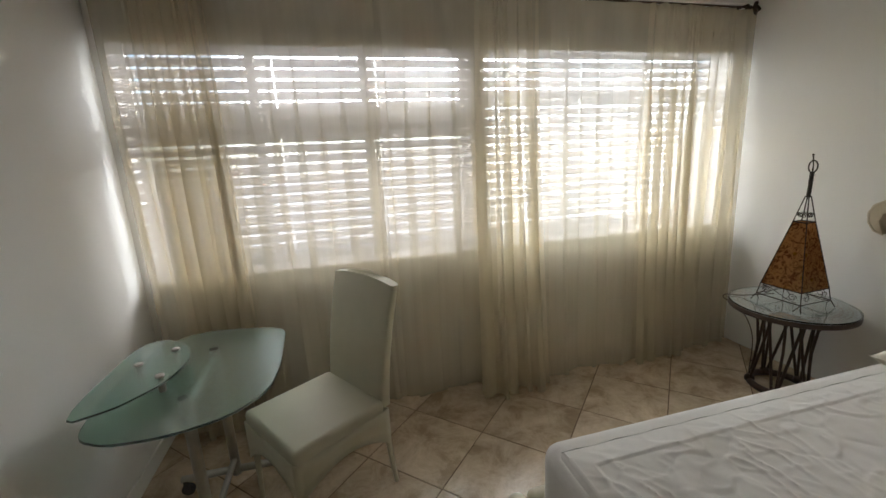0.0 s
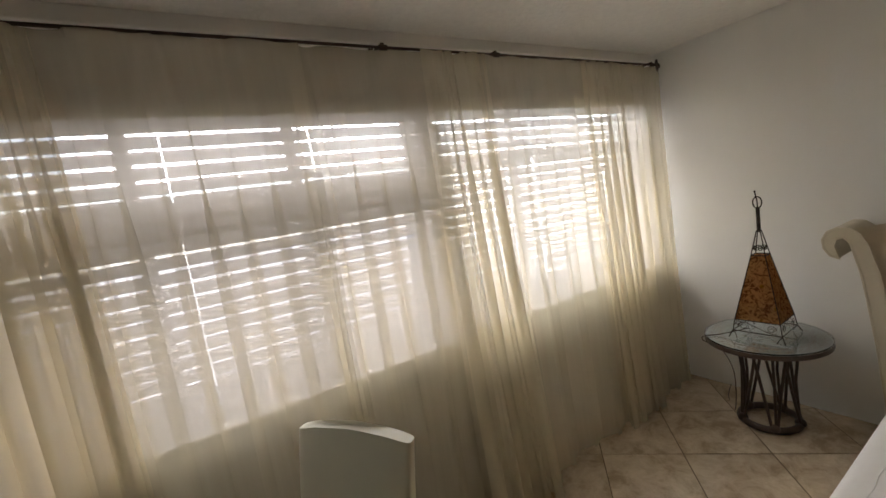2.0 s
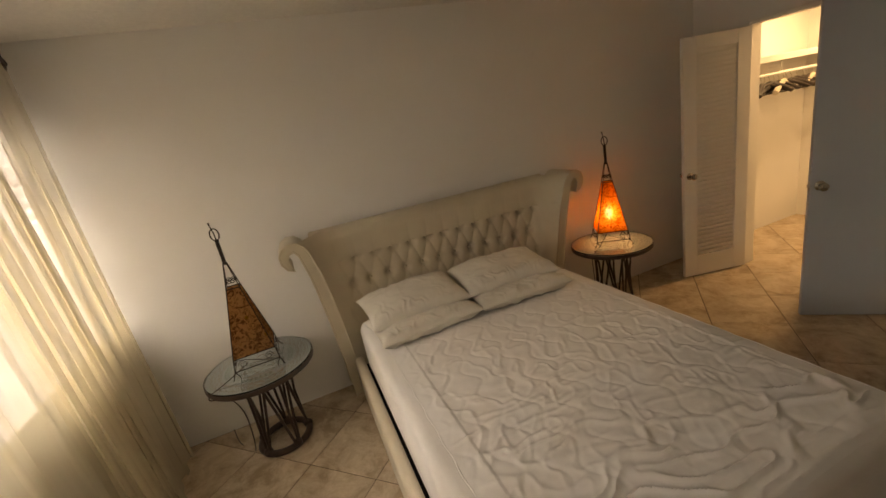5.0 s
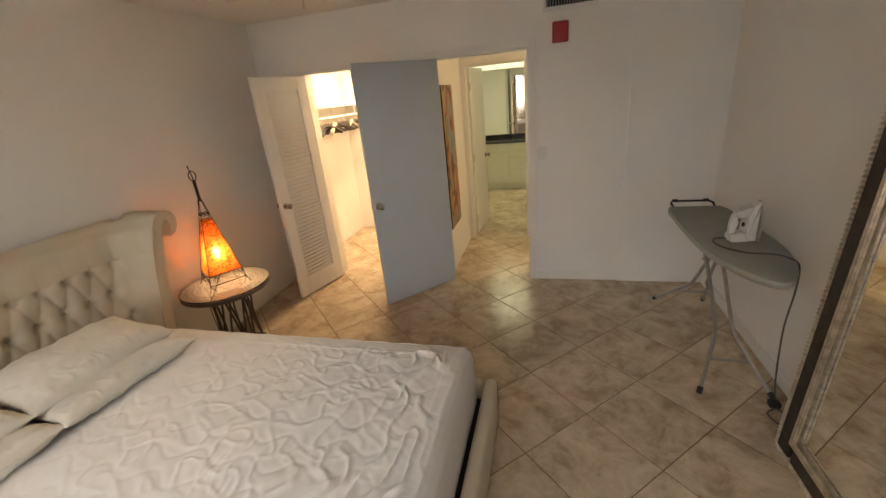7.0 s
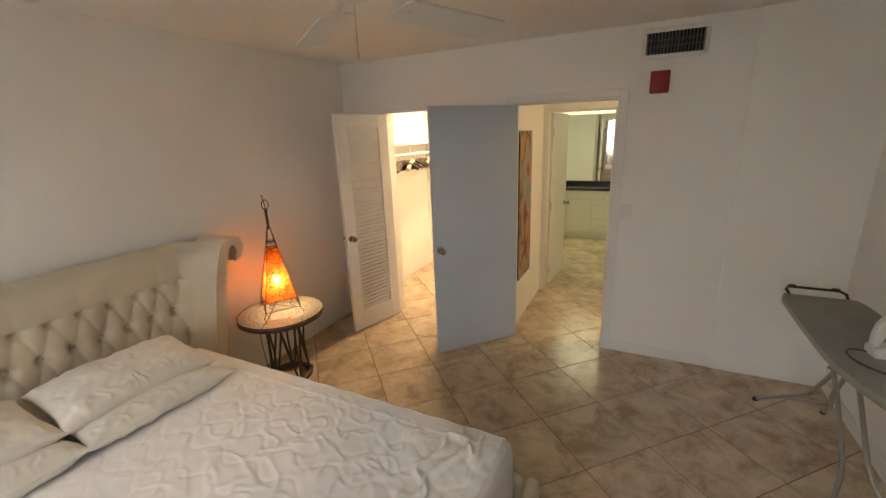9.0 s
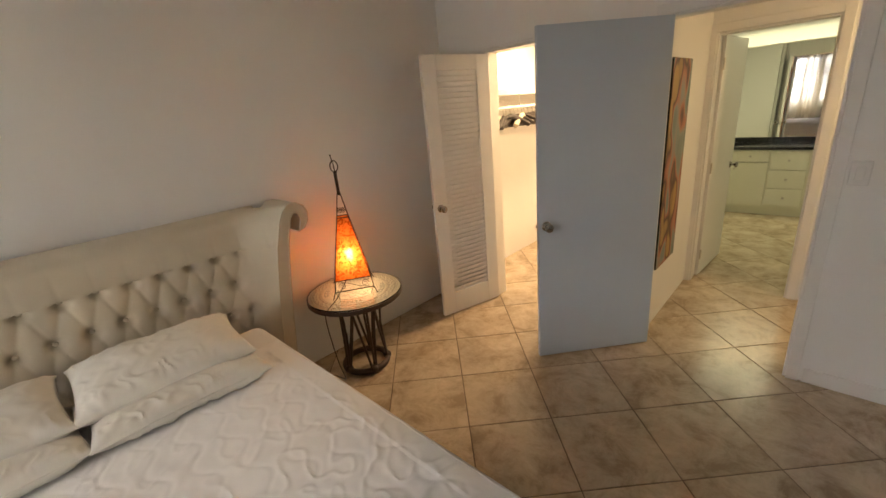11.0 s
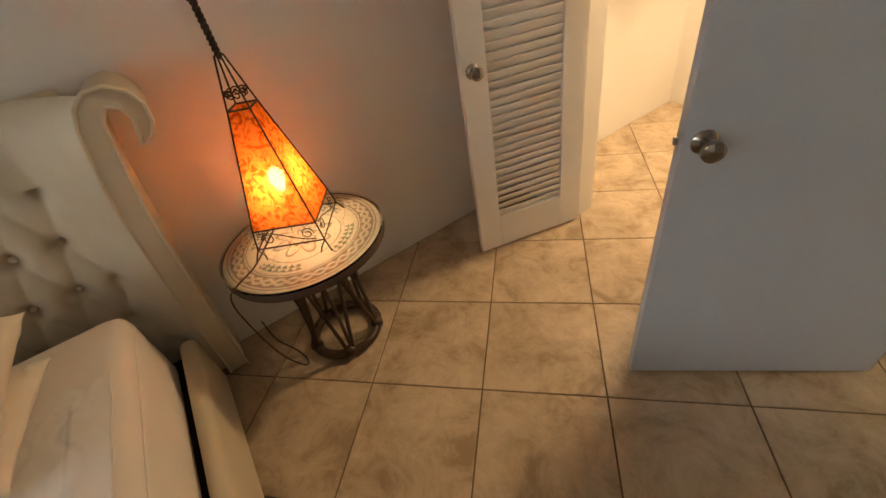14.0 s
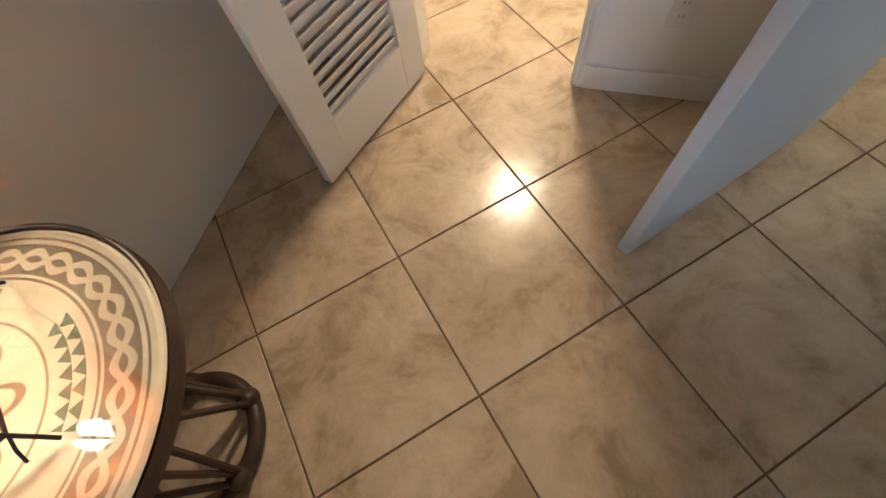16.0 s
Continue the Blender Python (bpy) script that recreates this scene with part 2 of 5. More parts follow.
def tray_material(name, color):
    """Carved and painted round table top: braid, leaf rings and a rosette in brown and green."""
    m = material(name, color, 0.5, vary=0.1, scale=14, fine=90, bump=0.1)
    n, l = m.node_tree.nodes, m.node_tree.links
    base = n["Principled BSDF"].inputs["Base Color"].links[0].from_socket
    sep = n.new("ShaderNodeSeparateXYZ")
    l.new(n["Texture Coordinate"].outputs["Object"], sep.inputs["Vector"])

    def calc(op, a, b=None, c=None):
        k = n.new("ShaderNodeMath")
        k.operation = op
        for i, v in enumerate((a, b, c)):
            if v is None:
                continue
            if isinstance(v, (int, float)):
                k.inputs[i].default_value = v
            else:
                l.new(v, k.inputs[i])
        return k.outputs[0]

    x, y = sep.outputs["X"], sep.outputs["Y"]
    r = calc("SQRT", calc("ADD", calc("MULTIPLY", x, x), calc("MULTIPLY", y, y)))
    th = calc("ARCTAN2", y, x)
    wave = calc("MULTIPLY", calc("SINE", calc("MULTIPLY", th, 17)), 0.013)
    d1 = calc("ABSOLUTE", calc("SUBTRACT", calc("SUBTRACT", r, 0.252), wave))
    d2 = calc("ABSOLUTE", calc("ADD", calc("SUBTRACT", r, 0.252), wave))
    near = calc("MINIMUM", d1, d2)
    inband = calc("LESS_THAN", calc("ABSOLUTE", calc("SUBTRACT", r, 0.252)), 0.026)
    braid = calc("MULTIPLY", inband, calc("GREATER_THAN", near, 0.0065))
    rings = None
    for q in (0.288, 0.219, 0.150):
        s = calc("LESS_THAN", calc("ABSOLUTE", calc("SUBTRACT", r, q)), 0.0022)
        rings = s if rings is None else calc("MAXIMUM", rings, s)
    saw = calc("MULTIPLY", calc("ABSOLUTE", calc("SUBTRACT", calc("FRACT", calc("MULTIPLY", th, 44 / (2 * math.pi))), 0.5)), 2)
    up = calc("FRACT", calc("DIVIDE", calc("SUBTRACT", r, 0.164), 0.019))
    tri = calc("MULTIPLY", calc("LESS_THAN", saw, up), calc("LESS_THAN", calc("ABSOLUTE", calc("SUBTRACT", r, 0.183)), 0.019))
    tri = calc("MULTIPLY", tri, calc("GREATER_THAN", calc("SINE", calc("MULTIPLY", th, 4)), -0.25))
    pet = calc("ABSOLUTE", calc("SINE", calc("MULTIPLY", th, 4)))
    ros = calc("LESS_THAN", calc("ABSOLUTE", calc("SUBTRACT", r, calc("MULTIPLY_ADD", pet, 0.06, 0.055))), 0.007)
    ros = calc("MAXIMUM", ros, calc("LESS_THAN", calc("ABSOLUTE", calc("SUBTRACT", r, calc("MULTIPLY_ADD", pet, 0.035, 0.02))), 0.006))
    brown = calc("MULTIPLY", calc("MAXIMUM", calc("MAXIMUM", braid, rings), ros), 0.78)

    def over(fac, old, color):
        k = n.new("ShaderNodeMix")
        k.data_type = "RGBA"
        k.inputs["B"].default_value = color
        l.new(fac, k.inputs["Factor"])
        l.new(old, k.inputs["A"])
        return k.outputs["Result"]

    c = over(brown, base, (0.20, 0.125, 0.065, 1))
    c = over(calc("MULTIPLY", tri, 0.85), c, (0.06, 0.11, 0.06, 1))
    l.new(c, n["Principled BSDF"].inputs["Base Color"])
    return m


def canvas_material():
    """A painted canvas: soft upright fields of rose, teal, umber and ochre."""
    m = bpy.data.materials.new("painted_canvas")
    m.use_nodes = True
    n, l = m.node_tree.nodes, m.node_tree.links
    co, mp, vo, ramp = (n.new("ShaderNode" + k) for k in ("TexCoord", "Mapping", "TexVoronoi", "ValToRGB"))
    mp.inputs["Scale"].default_value = (1, 6.0, 3.0)
    vo.feature, vo.inputs["Scale"].default_value = "SMOOTH_F1", 1.6
    l.new(co.outputs["Object"], mp.inputs["Vector"])
    l.new(mp.outputs["Vector"], vo.inputs["Vector"])
    sep = n.new("ShaderNodeSeparateColor")
    l.new(vo.outputs["Color"], sep.inputs["Color"])
    l.new(sep.outputs[0], ramp.inputs["Fac"])
    for k, (p, c) in enumerate(((0.0, (0.06, 0.15, 0.14)), (0.32, (0.26, 0.28, 0.24)), (0.45, (0.46, 0.17, 0.09)), (0.66, (0.09, 0.04, 0.03)), (0.85, (0.44, 0.26, 0.08)))):
        e = ramp.color_ramp.elements[k] if k < 2 else ramp.color_ramp.elements.new(p)
        e.position, e.color = p, (*c, 1)
    l.new(ramp.outputs["Color"], n["Principled BSDF"].inputs["Base Color"])
    n["Principled BSDF"].inputs["Roughness"].default_value = 0.6
    return m


# one skin in two copies: the lit lamp's glow is put into stronger orange
SHADE_LIT = shade_material("skin_shade_lit", (0.46, 0.08, 0.010), (0.82, 0.25, 0.045))
SHADE_OFF = shade_material("skin_shade_unlit", (0.16, 0.065, 0.022), (0.46, 0.235, 0.09))
TRAY = tray_material("carved_tray", (0.70, 0.60, 0.46))
# the same carved pattern over a darker grey base
TRAY_GREY = tray_material("grey_tray", (0.30, 0.32, 0.31))
CANVAS = canvas_material()
BULB = glow("bulb_glow", (1.0, 0.70, 0.38), 19)
TUBE = glow("lamp_diffuser", (0.95, 1.0, 0.80), 4.0)
CLEAR = glass("clear_glass", (0.93, 0.97, 0.95))
FROST = glass("frosted_green_glass", (0.52, 0.76, 0.67), 0.24)
PANE = glass("window_pane", (0.97, 0.99, 0.99))
FRAMEW = material("window_frame_paint", (0.55, 0.54, 0.50), 0.5, vary=0.06, scale=8, fine=90, bump=0.05)


# ---- builders ----
def thing(name, loc, label, category, group="", rz=0.0, kind=""):
    ob = new(name)
    ob.empty_display_size = 0.1
    ob.matrix_world = pose(*loc, 0, 0, rz)
    return tagged(ob, label, category, group, kind)


def part(name, bm, mat, parent=None, label="", smooth=False, m=None):
    bmesh.ops.recalc_face_normals(bm, faces=bm.faces[:])
    me = bpy.data.meshes.new(name)
    bm.to_mesh(me)
    bm.free()
    me.materials.append(mat)
    if smooth:
        me.shade_smooth()
        me.set_sharp_from_angle(angle=radians(40))
    ob = new(name, me)
    if parent:
        ob.parent = parent
    if m is not None:
        ob.matrix_local = m
    if label:
        ob["label"] = label
    return ob


def structure(name, bm, mat, label, category, smooth=False):
    return tagged(part(name, bm, mat, smooth=smooth), label, category, kind="structure")


def box(bm, x0, x1, y0, y1, z0, z1, bevel=0.0, seg=2, m=None):
    v = [bm.verts.new(p) for p in ((x0, y0, z0), (x1, y0, z0), (x1, y1, z0), (x0, y1, z0), (x0, y0, z1), (x1, y0, z1), (x1, y1, z1), (x0, y1, z1))]
    f = [bm.faces.new([v[i] for i in q]) for q in ((3, 2, 1, 0), (4, 5, 6, 7), (0, 1, 5, 4), (1, 2, 6, 5), (2, 3, 7, 6), (3, 0, 4, 7))]
    if m is not None:
        for p in v:
            p.co = m @ p.co
    if bevel:
        bmesh.ops.bevel(bm, geom=list({e for q in f for e in q.edges}), offset=bevel, segments=seg, affect="EDGES", profile=0.5)
    return bm


def boxes(*specs, bevel=0.0):
    bm = bmesh.new()
    for s in specs:
        box(bm, *s, bevel=bevel)
    return bm


def tube(bm, pts, r, n=8, closed=False, flat=1.0):
    """A round bar of radius r (or one radius a point) along pts."""
    pts = [Vector(p) for p in pts]
    k = len(pts)
    rs = r if isinstance(r, (list, tuple)) else [r] * k
    rings, up = [], None
    for i, p in enumerate(pts):
        a = pts[(i - 1) % k] if closed or i else pts[i]
        b = pts[(i + 1) % k] if closed or i < k - 1 else pts[i]
        t = (b - a).normalized()
        if up is None:
            up = Vector((0, 0, 1)) if abs(t.z) < 0.9 else Vector((1, 0, 0))
        side = t.cross(up).normalized()
        up = side.cross(t).normalized()
        rings.append([bm.verts.new(p + rs[i] * (math.cos(2 * math.pi * j / n) * side + flat * math.sin(2 * math.pi * j / n) * up)) for j in range(n)])
    for i in range(k if closed else k - 1):
        a, b = rings[i], rings[(i + 1) % k]
        shift = 0
        if closed and i == k - 1:
            shift = min(range(n), key=lambda s: sum((a[j].co - b[(j + s) % n].co).length for j in range(0, n, 2)))
        for j in range(n):
            bm.faces.new((a[j], a[(j + 1) % n], b[(j + 1 + shift) % n], b[(j + shift) % n]))
    if not closed:
        bm.faces.new(rings[0][::-1])
        bm.faces.new(rings[-1])
    return bm


def lathe(bm, profile, n=32, at=(0, 0, 0), caps=True):
    rings = [[bm.verts.new((at[0] + r * math.cos(2 * math.pi * j / n), at[1] + r * math.sin(2 * math.pi * j / n), at[2] + z)) for j in range(n)] for r, z in profile]
    for a, b in zip(rings, rings[1:]):
        for j in range(n):
            bm.faces.new((a[j], a[(j + 1) % n], b[(j + 1) % n], b[j]))
    if caps:
        bm.faces.new(rings[0][::-1])
        bm.faces.new(rings[-1])
    return bm


def sheet(bm, f, nu, nv):
    """A surface f(u, v), u and v from 0 to 1."""
    v = [[bm.verts.new(f(i / nu, j / nv)) for j in range(nv + 1)] for i in range(nu + 1)]
    for i in range(nu):
        for j in range(nv):
            bm.faces.new((v[i][j], v[i + 1][j], v[i + 1][j + 1], v[i][j + 1]))
    return v


def slab(bm, outline, z0, z1, bevel=0.0, seg=2):
    """An outline in the plan, drawn up from z0 to z1."""
    lo, hi = [bm.verts.new((x, y, z0)) for x, y in outline], [bm.verts.new((x, y, z1)) for x, y in outline]
    k = len(outline)
    a, b = bm.faces.new(lo[::-1]), bm.faces.new(hi)
    for i in range(k):
        bm.faces.new((lo[i], lo[(i + 1) % k], hi[(i + 1) % k], hi[i]))
    if bevel:
        bmesh.ops.bevel(bm, geom=list(a.edges) + list(b.edges), offset=bevel, segments=seg, affect="EDGES", profile=0.5)
    return bm


def arc(cx, cy, r, a0, a1, n=12):
    return [(cx + r * math.cos(radians(a0 + (a1 - a0) * i / n)), cy + r * math.sin(radians(a0 + (a1 - a0) * i / n))) for i in range(n + 1)]


# ---- the plan ----
XL, XR, YS, YN, ZC = -3.06, 0.985, -1.12, 3.84, 2.535
# ---- walls, ceiling, openings ----
T = 0.12
structure("wall_east", boxes((XR, XR + T, -2.8, YN + 0.2, 0, ZC)), WALL, "plain off-white painted wall behind the bed", "wall")
structure("wall_west", boxes((XL - T, XL, -2.42, YN + 0.2, 0, ZC)), WALL, "plain off-white painted wall beside the ironing board", "wall")
# south wall: closet opening and passage opening
C0, C1, P0, P1, H1, H2 = -0.09, 0.50, -1.575, -0.765, 2.07, 2.065
structure("wall_south", boxes((XL, P0, YS - T, YS, 0, ZC), (P0, P1, YS - T, YS, H2, ZC), (P1, C0, YS - T, YS, 0, ZC), (C0, C1, YS - T, YS, H1, ZC), (C1, XR, YS - T, YS, 0, ZC), (XL, -2.36, YS, YS + 0.02, 0, ZC)), WALL, "off-white wall with closet and passage openings", "wall")
# north wall with two window openings
W1, W2, W3, W4, S0, S1 = -2.99, -1.12, -1.02, 0.86, 0.955, 2.2
structure("wall_north", boxes((XL, W1, YN, YN + 0.2, 0, ZC), (W1, W2, YN, YN + 0.2, 0, S0), (W1, W2, YN, YN + 0.2, S1, ZC), (W2, W3, YN, YN + 0.2, 0, ZC), (W3, W4, YN, YN + 0.2, 0, S0), (W3, W4, YN, YN + 0.2, S1, ZC), (W4, XR, YN, YN + 0.2, 0, ZC)), WALL, "window wall painted off-white", "wall")
structure("ceiling", boxes((XL - T, XR + T, -5.6, YN + 0.2, ZC, ZC + 0.12)), CEIL, "textured off-white ceiling", "ceiling")
structure("trim_cornice", boxes((XL, XR, YN - 0.07, YN, 2.475, ZC), bevel=0.006), TRIM, "white painted cornice above the curtains", "trim")
# made-up pale ground outside, so the lower slat gaps don't turn dark
structure("ground", boxes((-12, 12, YN + 0.25, 40, -0.3, -0.15)), ADDED_GROUND, "added pale ground outside that brightens the lower slat gaps", "ground")
# closet, passage and bathroom shells
structure("wall_closet_back", boxes((-0.72, XR, -2.92, -2.8, 0, ZC)), WALL, "white closet back wall", "wall")
structure("wall_passage", boxes((-0.76, -0.66, -2.8, YS - T, 0, ZC)), WALL, "white wall between the closet and the passage", "wall")
B0, B1 = -1.49, -0.80
structure("wall_bath_front", boxes((-0.80, -0.76, -2.42, -2.30, 0, ZC), (B0, B1, -2.42, -2.30, 2.04, ZC), (XL, B0, -2.42, -2.30, 0, ZC)), WALL, "white wall with the bathroom doorway", "wall")
structure("wall_bath_back", boxes((-2.3, 0.2, -5.56, -5.44, 0, ZC)), WALL, "pale bathroom wall behind the mirror", "wall")
structure("wall_bath_east", boxes((0.08, 0.2, -5.44, -2.92, 0, ZC)), WALL, "pale bathroom side wall", "wall")
structure("wall_bath_west", boxes((-2.3, -2.18, -5.44, -2.42, 0, ZC)), WALL, "pale bathroom side wall", "wall")
structure("subfloor", boxes((XL - T, XR + T, -5.56, YN + 0.2, -0.12, -0.0035)), GROUT, "dark brown grout between the floor tiles", "floor")


def baseboard(name, *specs):
    structure(name, boxes(*specs, bevel=0.004), TRIM, "low white painted baseboard", "baseboard")


baseboard("baseboard_south", (-2.36, P0 - 0.07, YS, YS + 0.012, 0, 0.09))
baseboard("baseboard_stub", (P1 + 0.06, C0 - 0.02, YS, YS + 0.012, 0, 0.09))
baseboard("baseboard_west", (XL, XL + 0.012, YS + 0.02, YN, 0, 0.09))
baseboard("baseboard_north", (XL + 0.012, XR - 0.012, YN - 0.012, YN, 0, 0.09))


def casing(name, x0, x1, y, top, w, d, depth, label):
    """Side and head trim of a door opening with its lining."""
    bm = boxes((x0 - w, x0, y, y + d, 0, top + w), (x1, x1 + w, y, y + d, 0, top + w), (x0, x1, y, y + d, top, top + w),
               (x0, x0 + 0.015, y - depth, y, 0, top), (x1 - 0.015, x1, y - depth, y, 0, top), (x0 + 0.015, x1 - 0.015, y - depth, y, top - 0.015, top), bevel=0.003)
    return structure(name, bm, TRIM, label, "trim")


casing("trim_passage_door", P0, P1, YS, H2, 0.055, 0.016, T, "white painted casing of the passage doorway")
casing("trim_closet", C0, C1, YS, H1, 0.02, 0.008, T, "narrow white casing of the closet opening")
casing("trim_bath_door", B0, B1, -2.30, 2.04, 0.06, 0.016, T, "cream painted casing of the bathroom doorway")


# ---- doors ----
def leaf_pose(hx, hy, ex, ey):
    return pose(hx, hy, 0, 0, 0, math.degrees(math.atan2(ey - hy, ex - hx)))


def knob(parent, x, y, z, out):
    """A round knob on a rose; out: +1 or -1 across the leaf."""
    bm = lathe(bmesh.new(), [(0.030, 0), (0.031, 0.004), (0.024, 0.010), (0.011, 0.014), (0.010, 0.032), (0.020, 0.038), (0.027, 0.048), (0.026, 0.058), (0.015, 0.064)], 24)
    part("knob", bm, KNOB, parent, "brushed nickel door knob", True, pose(x, y, z, -90 * out, 0, 0))


def slab_door(name, m, w, h, mat, label, back=0.065, z0=0.012):
    ob = new(name)
    ob.matrix_world = m
    tagged(ob, label, "door", kind="structure")
    part("leaf", box(bmesh.new(), 0, w, -0.018, 0.018, z0, h, 0.003), mat, ob)
    for s in (1, -1):
        knob(ob, w - back, 0.018 * s, 0.94, s)
    part("latch_plate", box(bmesh.new(), w, w + 0.0015, -0.011, 0.011, 0.91, 0.97, 0.0005), NICKEL, ob, "small metal latch plate")
    part("latch_bolt", box(bmesh.new(), w + 0.0015, w + 0.012, -0.006, 0.006, 0.93, 0.95, 0.002), NICKEL, ob)
    for z in (0.22, 1.0, 1.82):
        bm = tube(bmesh.new(), [(-0.004, -0.022, z - 0.045), (-0.004, -0.022, z + 0.045)], 0.007, 10)
        part("hinge", bm, NICKEL, ob, "metal butt hinge")
    return ob


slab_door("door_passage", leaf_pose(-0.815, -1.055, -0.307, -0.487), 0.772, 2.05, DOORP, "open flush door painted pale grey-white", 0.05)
slab_door("door_bath", leaf_pose(-0.822, -2.43, -0.872, -3.12), 0.69, 2.03, TRIM, "open white flush door into the bathroom")


def louver_door(m, w=0.585, h=2.045):
    ob = new("door_closet")
    ob.matrix_world = m
    tagged(ob, "open white louvered closet door with a small knob", "door", kind="structure")
    s, lo, hi = 0.115, 0.20, 1.94
    part("stile", box(bmesh.new(), 0, s, -0.017, 0.017, 0.012, h, 0.003), TRIM, ob)
    part("stile", box(bmesh.new(), w - s, w, -0.017, 0.017, 0.012, h, 0.003), TRIM, ob)
    part("rail", box(bmesh.new(), s, w - s, -0.0165, 0.0165, 0.012, lo, 0.003), TRIM, ob)
    part("rail", box(bmesh.new(), s, w - s, -0.0165, 0.0165, hi, h, 0.003), TRIM, ob)
    n = 46
    me = None
    for i in range(n):
        z = lo + (hi - lo) * (i + 0.5) / n
        mm = pose(w / 2, 0, z, 64, 0, 0)
        if me is None:
            o = part("slat", box(bmesh.new(), -(w / 2 - s), w / 2 - s, -0.0205, 0.0205, -0.003, 0.003, 0.0025, 2), TRIM, ob, m=mm)
            me = o.data
        else:
            o = new("slat", me)
            o.parent, o.matrix_local = ob, mm
    knob(ob, w - 0.05, 0.017, 0.945, 1)
    knob(ob, w - 0.05, -0.017, 0.945, -1)
    return ob


louver_door(leaf_pose(0.478, -1.095, 0.645, -0.511))


# ---- floor tiles, laid on the diagonal ----
def clip(poly, x0, x1, y0, y1):
    for ax, lim, sgn in ((0, x0, 1), (0, x1, -1), (1, y0, 1), (1, y1, -1)):
        res = []
        for i, p in enumerate(poly):
            q = poly[(i + 1) % len(poly)]
            a, b = (p[ax] - lim) * sgn, (q[ax] - lim) * sgn
            if a >= 0:
                res.append(p)
            if a * b < 0:
                t = a / (a - b)
                res.append((p[0] + t * (q[0] - p[0]), p[1] + t * (q[1] - p[1])))
        poly = res
        if len(poly) < 3:
            return []
    return poly


def tile_mesh(outline):
    bm = bmesh.new()
    c = Vector((sum(p[0] for p in outline) / len(outline), sum(p[1] for p in outline) / len(outline)))
    lo = [bm.verts.new((x, y, -0.006)) for x, y in outline]
    mid = [bm.verts.new((x, y, -0.0012)) for x, y in outline]
    hi = []
    for x, y in outline:
        d = (c - Vector((x, y)))
        d = d.normalized() * min(0.0022, d.length * 0.3)
        hi.append(bm.verts.new((x + d.x, y + d.y, 0)))
    k = len(outline)
    for a, b in ((lo, mid), (mid, hi)):
        for i in range(k):
            bm.faces.new((a[i], a[(i + 1) % k], b[(i + 1) % k], b[i]))
    bm.faces.new(hi)
    me = bpy.data.meshes.new("tile")
    bm.to_mesh(me)
    bm.free()
    me.materials.append(TILE)
    return me


def lay_tiles():
    P = 0.46
    s, r = P / math.sqrt(2), (P - 0.0055) / math.sqrt(2)
    floor = tagged(new("floor"), "beige marbled ceramic tiles laid diagonally with dark joints", "floor", kind="structure")
    whole = tile_mesh([(r, 0), (0, r), (-r, 0), (0, -r)])
    rooms = ((XL + 0.001, XR - 0.001, -2.30, YN - 0.001), (-2.18, 0.08, -5.44, -2.30), (-0.66, XR - 0.001, -2.8, -2.30))
    for i in range(-12, 6):
        for j in range(-20, 16):
            if (i + j) % 2 == 0:
                continue
            cx, cy = i * s, j * s
            for x0, x1, y0, y1 in rooms:
                if x0 < cx - r and cx + r < x1 and y0 < cy - r and cy + r < y1:
                    me = whole
                else:
                    poly = clip([(cx + r, cy), (cx, cy + r), (cx - r, cy), (cx, cy - r)], x0, x1, y0, y1)
                    if not poly or max(p[0] for p in poly) - min(p[0] for p in poly) < 0.01 or max(p[1] for p in poly) - min(p[1] for p in poly) < 0.01:
                        continue
                    me = tile_mesh([(x - cx, y - cy) for x, y in poly])
                o = new("tile", me)
                o.parent, o.location = floor, (cx, cy, 0)


lay_tiles()
# ---- the bed ----
CY = 1.64


def wing_line(z):
    """Half the inner width of the headboard at a height."""
    pts = ((0.0, 0.84), (0.3, 0.855), (0.6, 0.875), (0.85, 0.90), (1.0, 0.922), (1.1, 0.948), (1.158, 0.963), (1.21, 0.99), (1.3, 1.03))
    for (a, p), (b, q) in zip(pts, pts[1:]):
        if z <= b:
            return p + (q - p) * (z - a) / (b - a)
    return pts[-1][1]


def front_x(z):
    return 0.80 - 0.15 * (z / 1.25)


def tuft(y, z):
    """How far the padding stands out between the buttons."""
    u = (y - 0.876) / 0.13
    if z > 1.02:
        f = max(0.0, 1 - (z - 1.02) / 0.17)
        return 0.007 * f * (abs(math.sin(math.pi * u)) ** 0.4 - 1) + 0.002
    w = (z - 1.02) / 0.36
    k = (abs(math.sin(math.pi * (u + w))) * abs(math.sin(math.pi * (u - w)))) ** 0.55
    edge = min(1.0, max(0.0, (0.80 - abs(y - CY)) / 0.06))
    uu, ww = u + w, u - w
    dist = math.hypot((uu - round(uu) + ww - round(ww)) * 0.065, (uu - round(uu) - ww + round(ww)) * 0.18)
    return (0.012 * (k - 1) - 0.038 * math.exp(-((dist / 0.027) ** 2))) * edge + 0.002


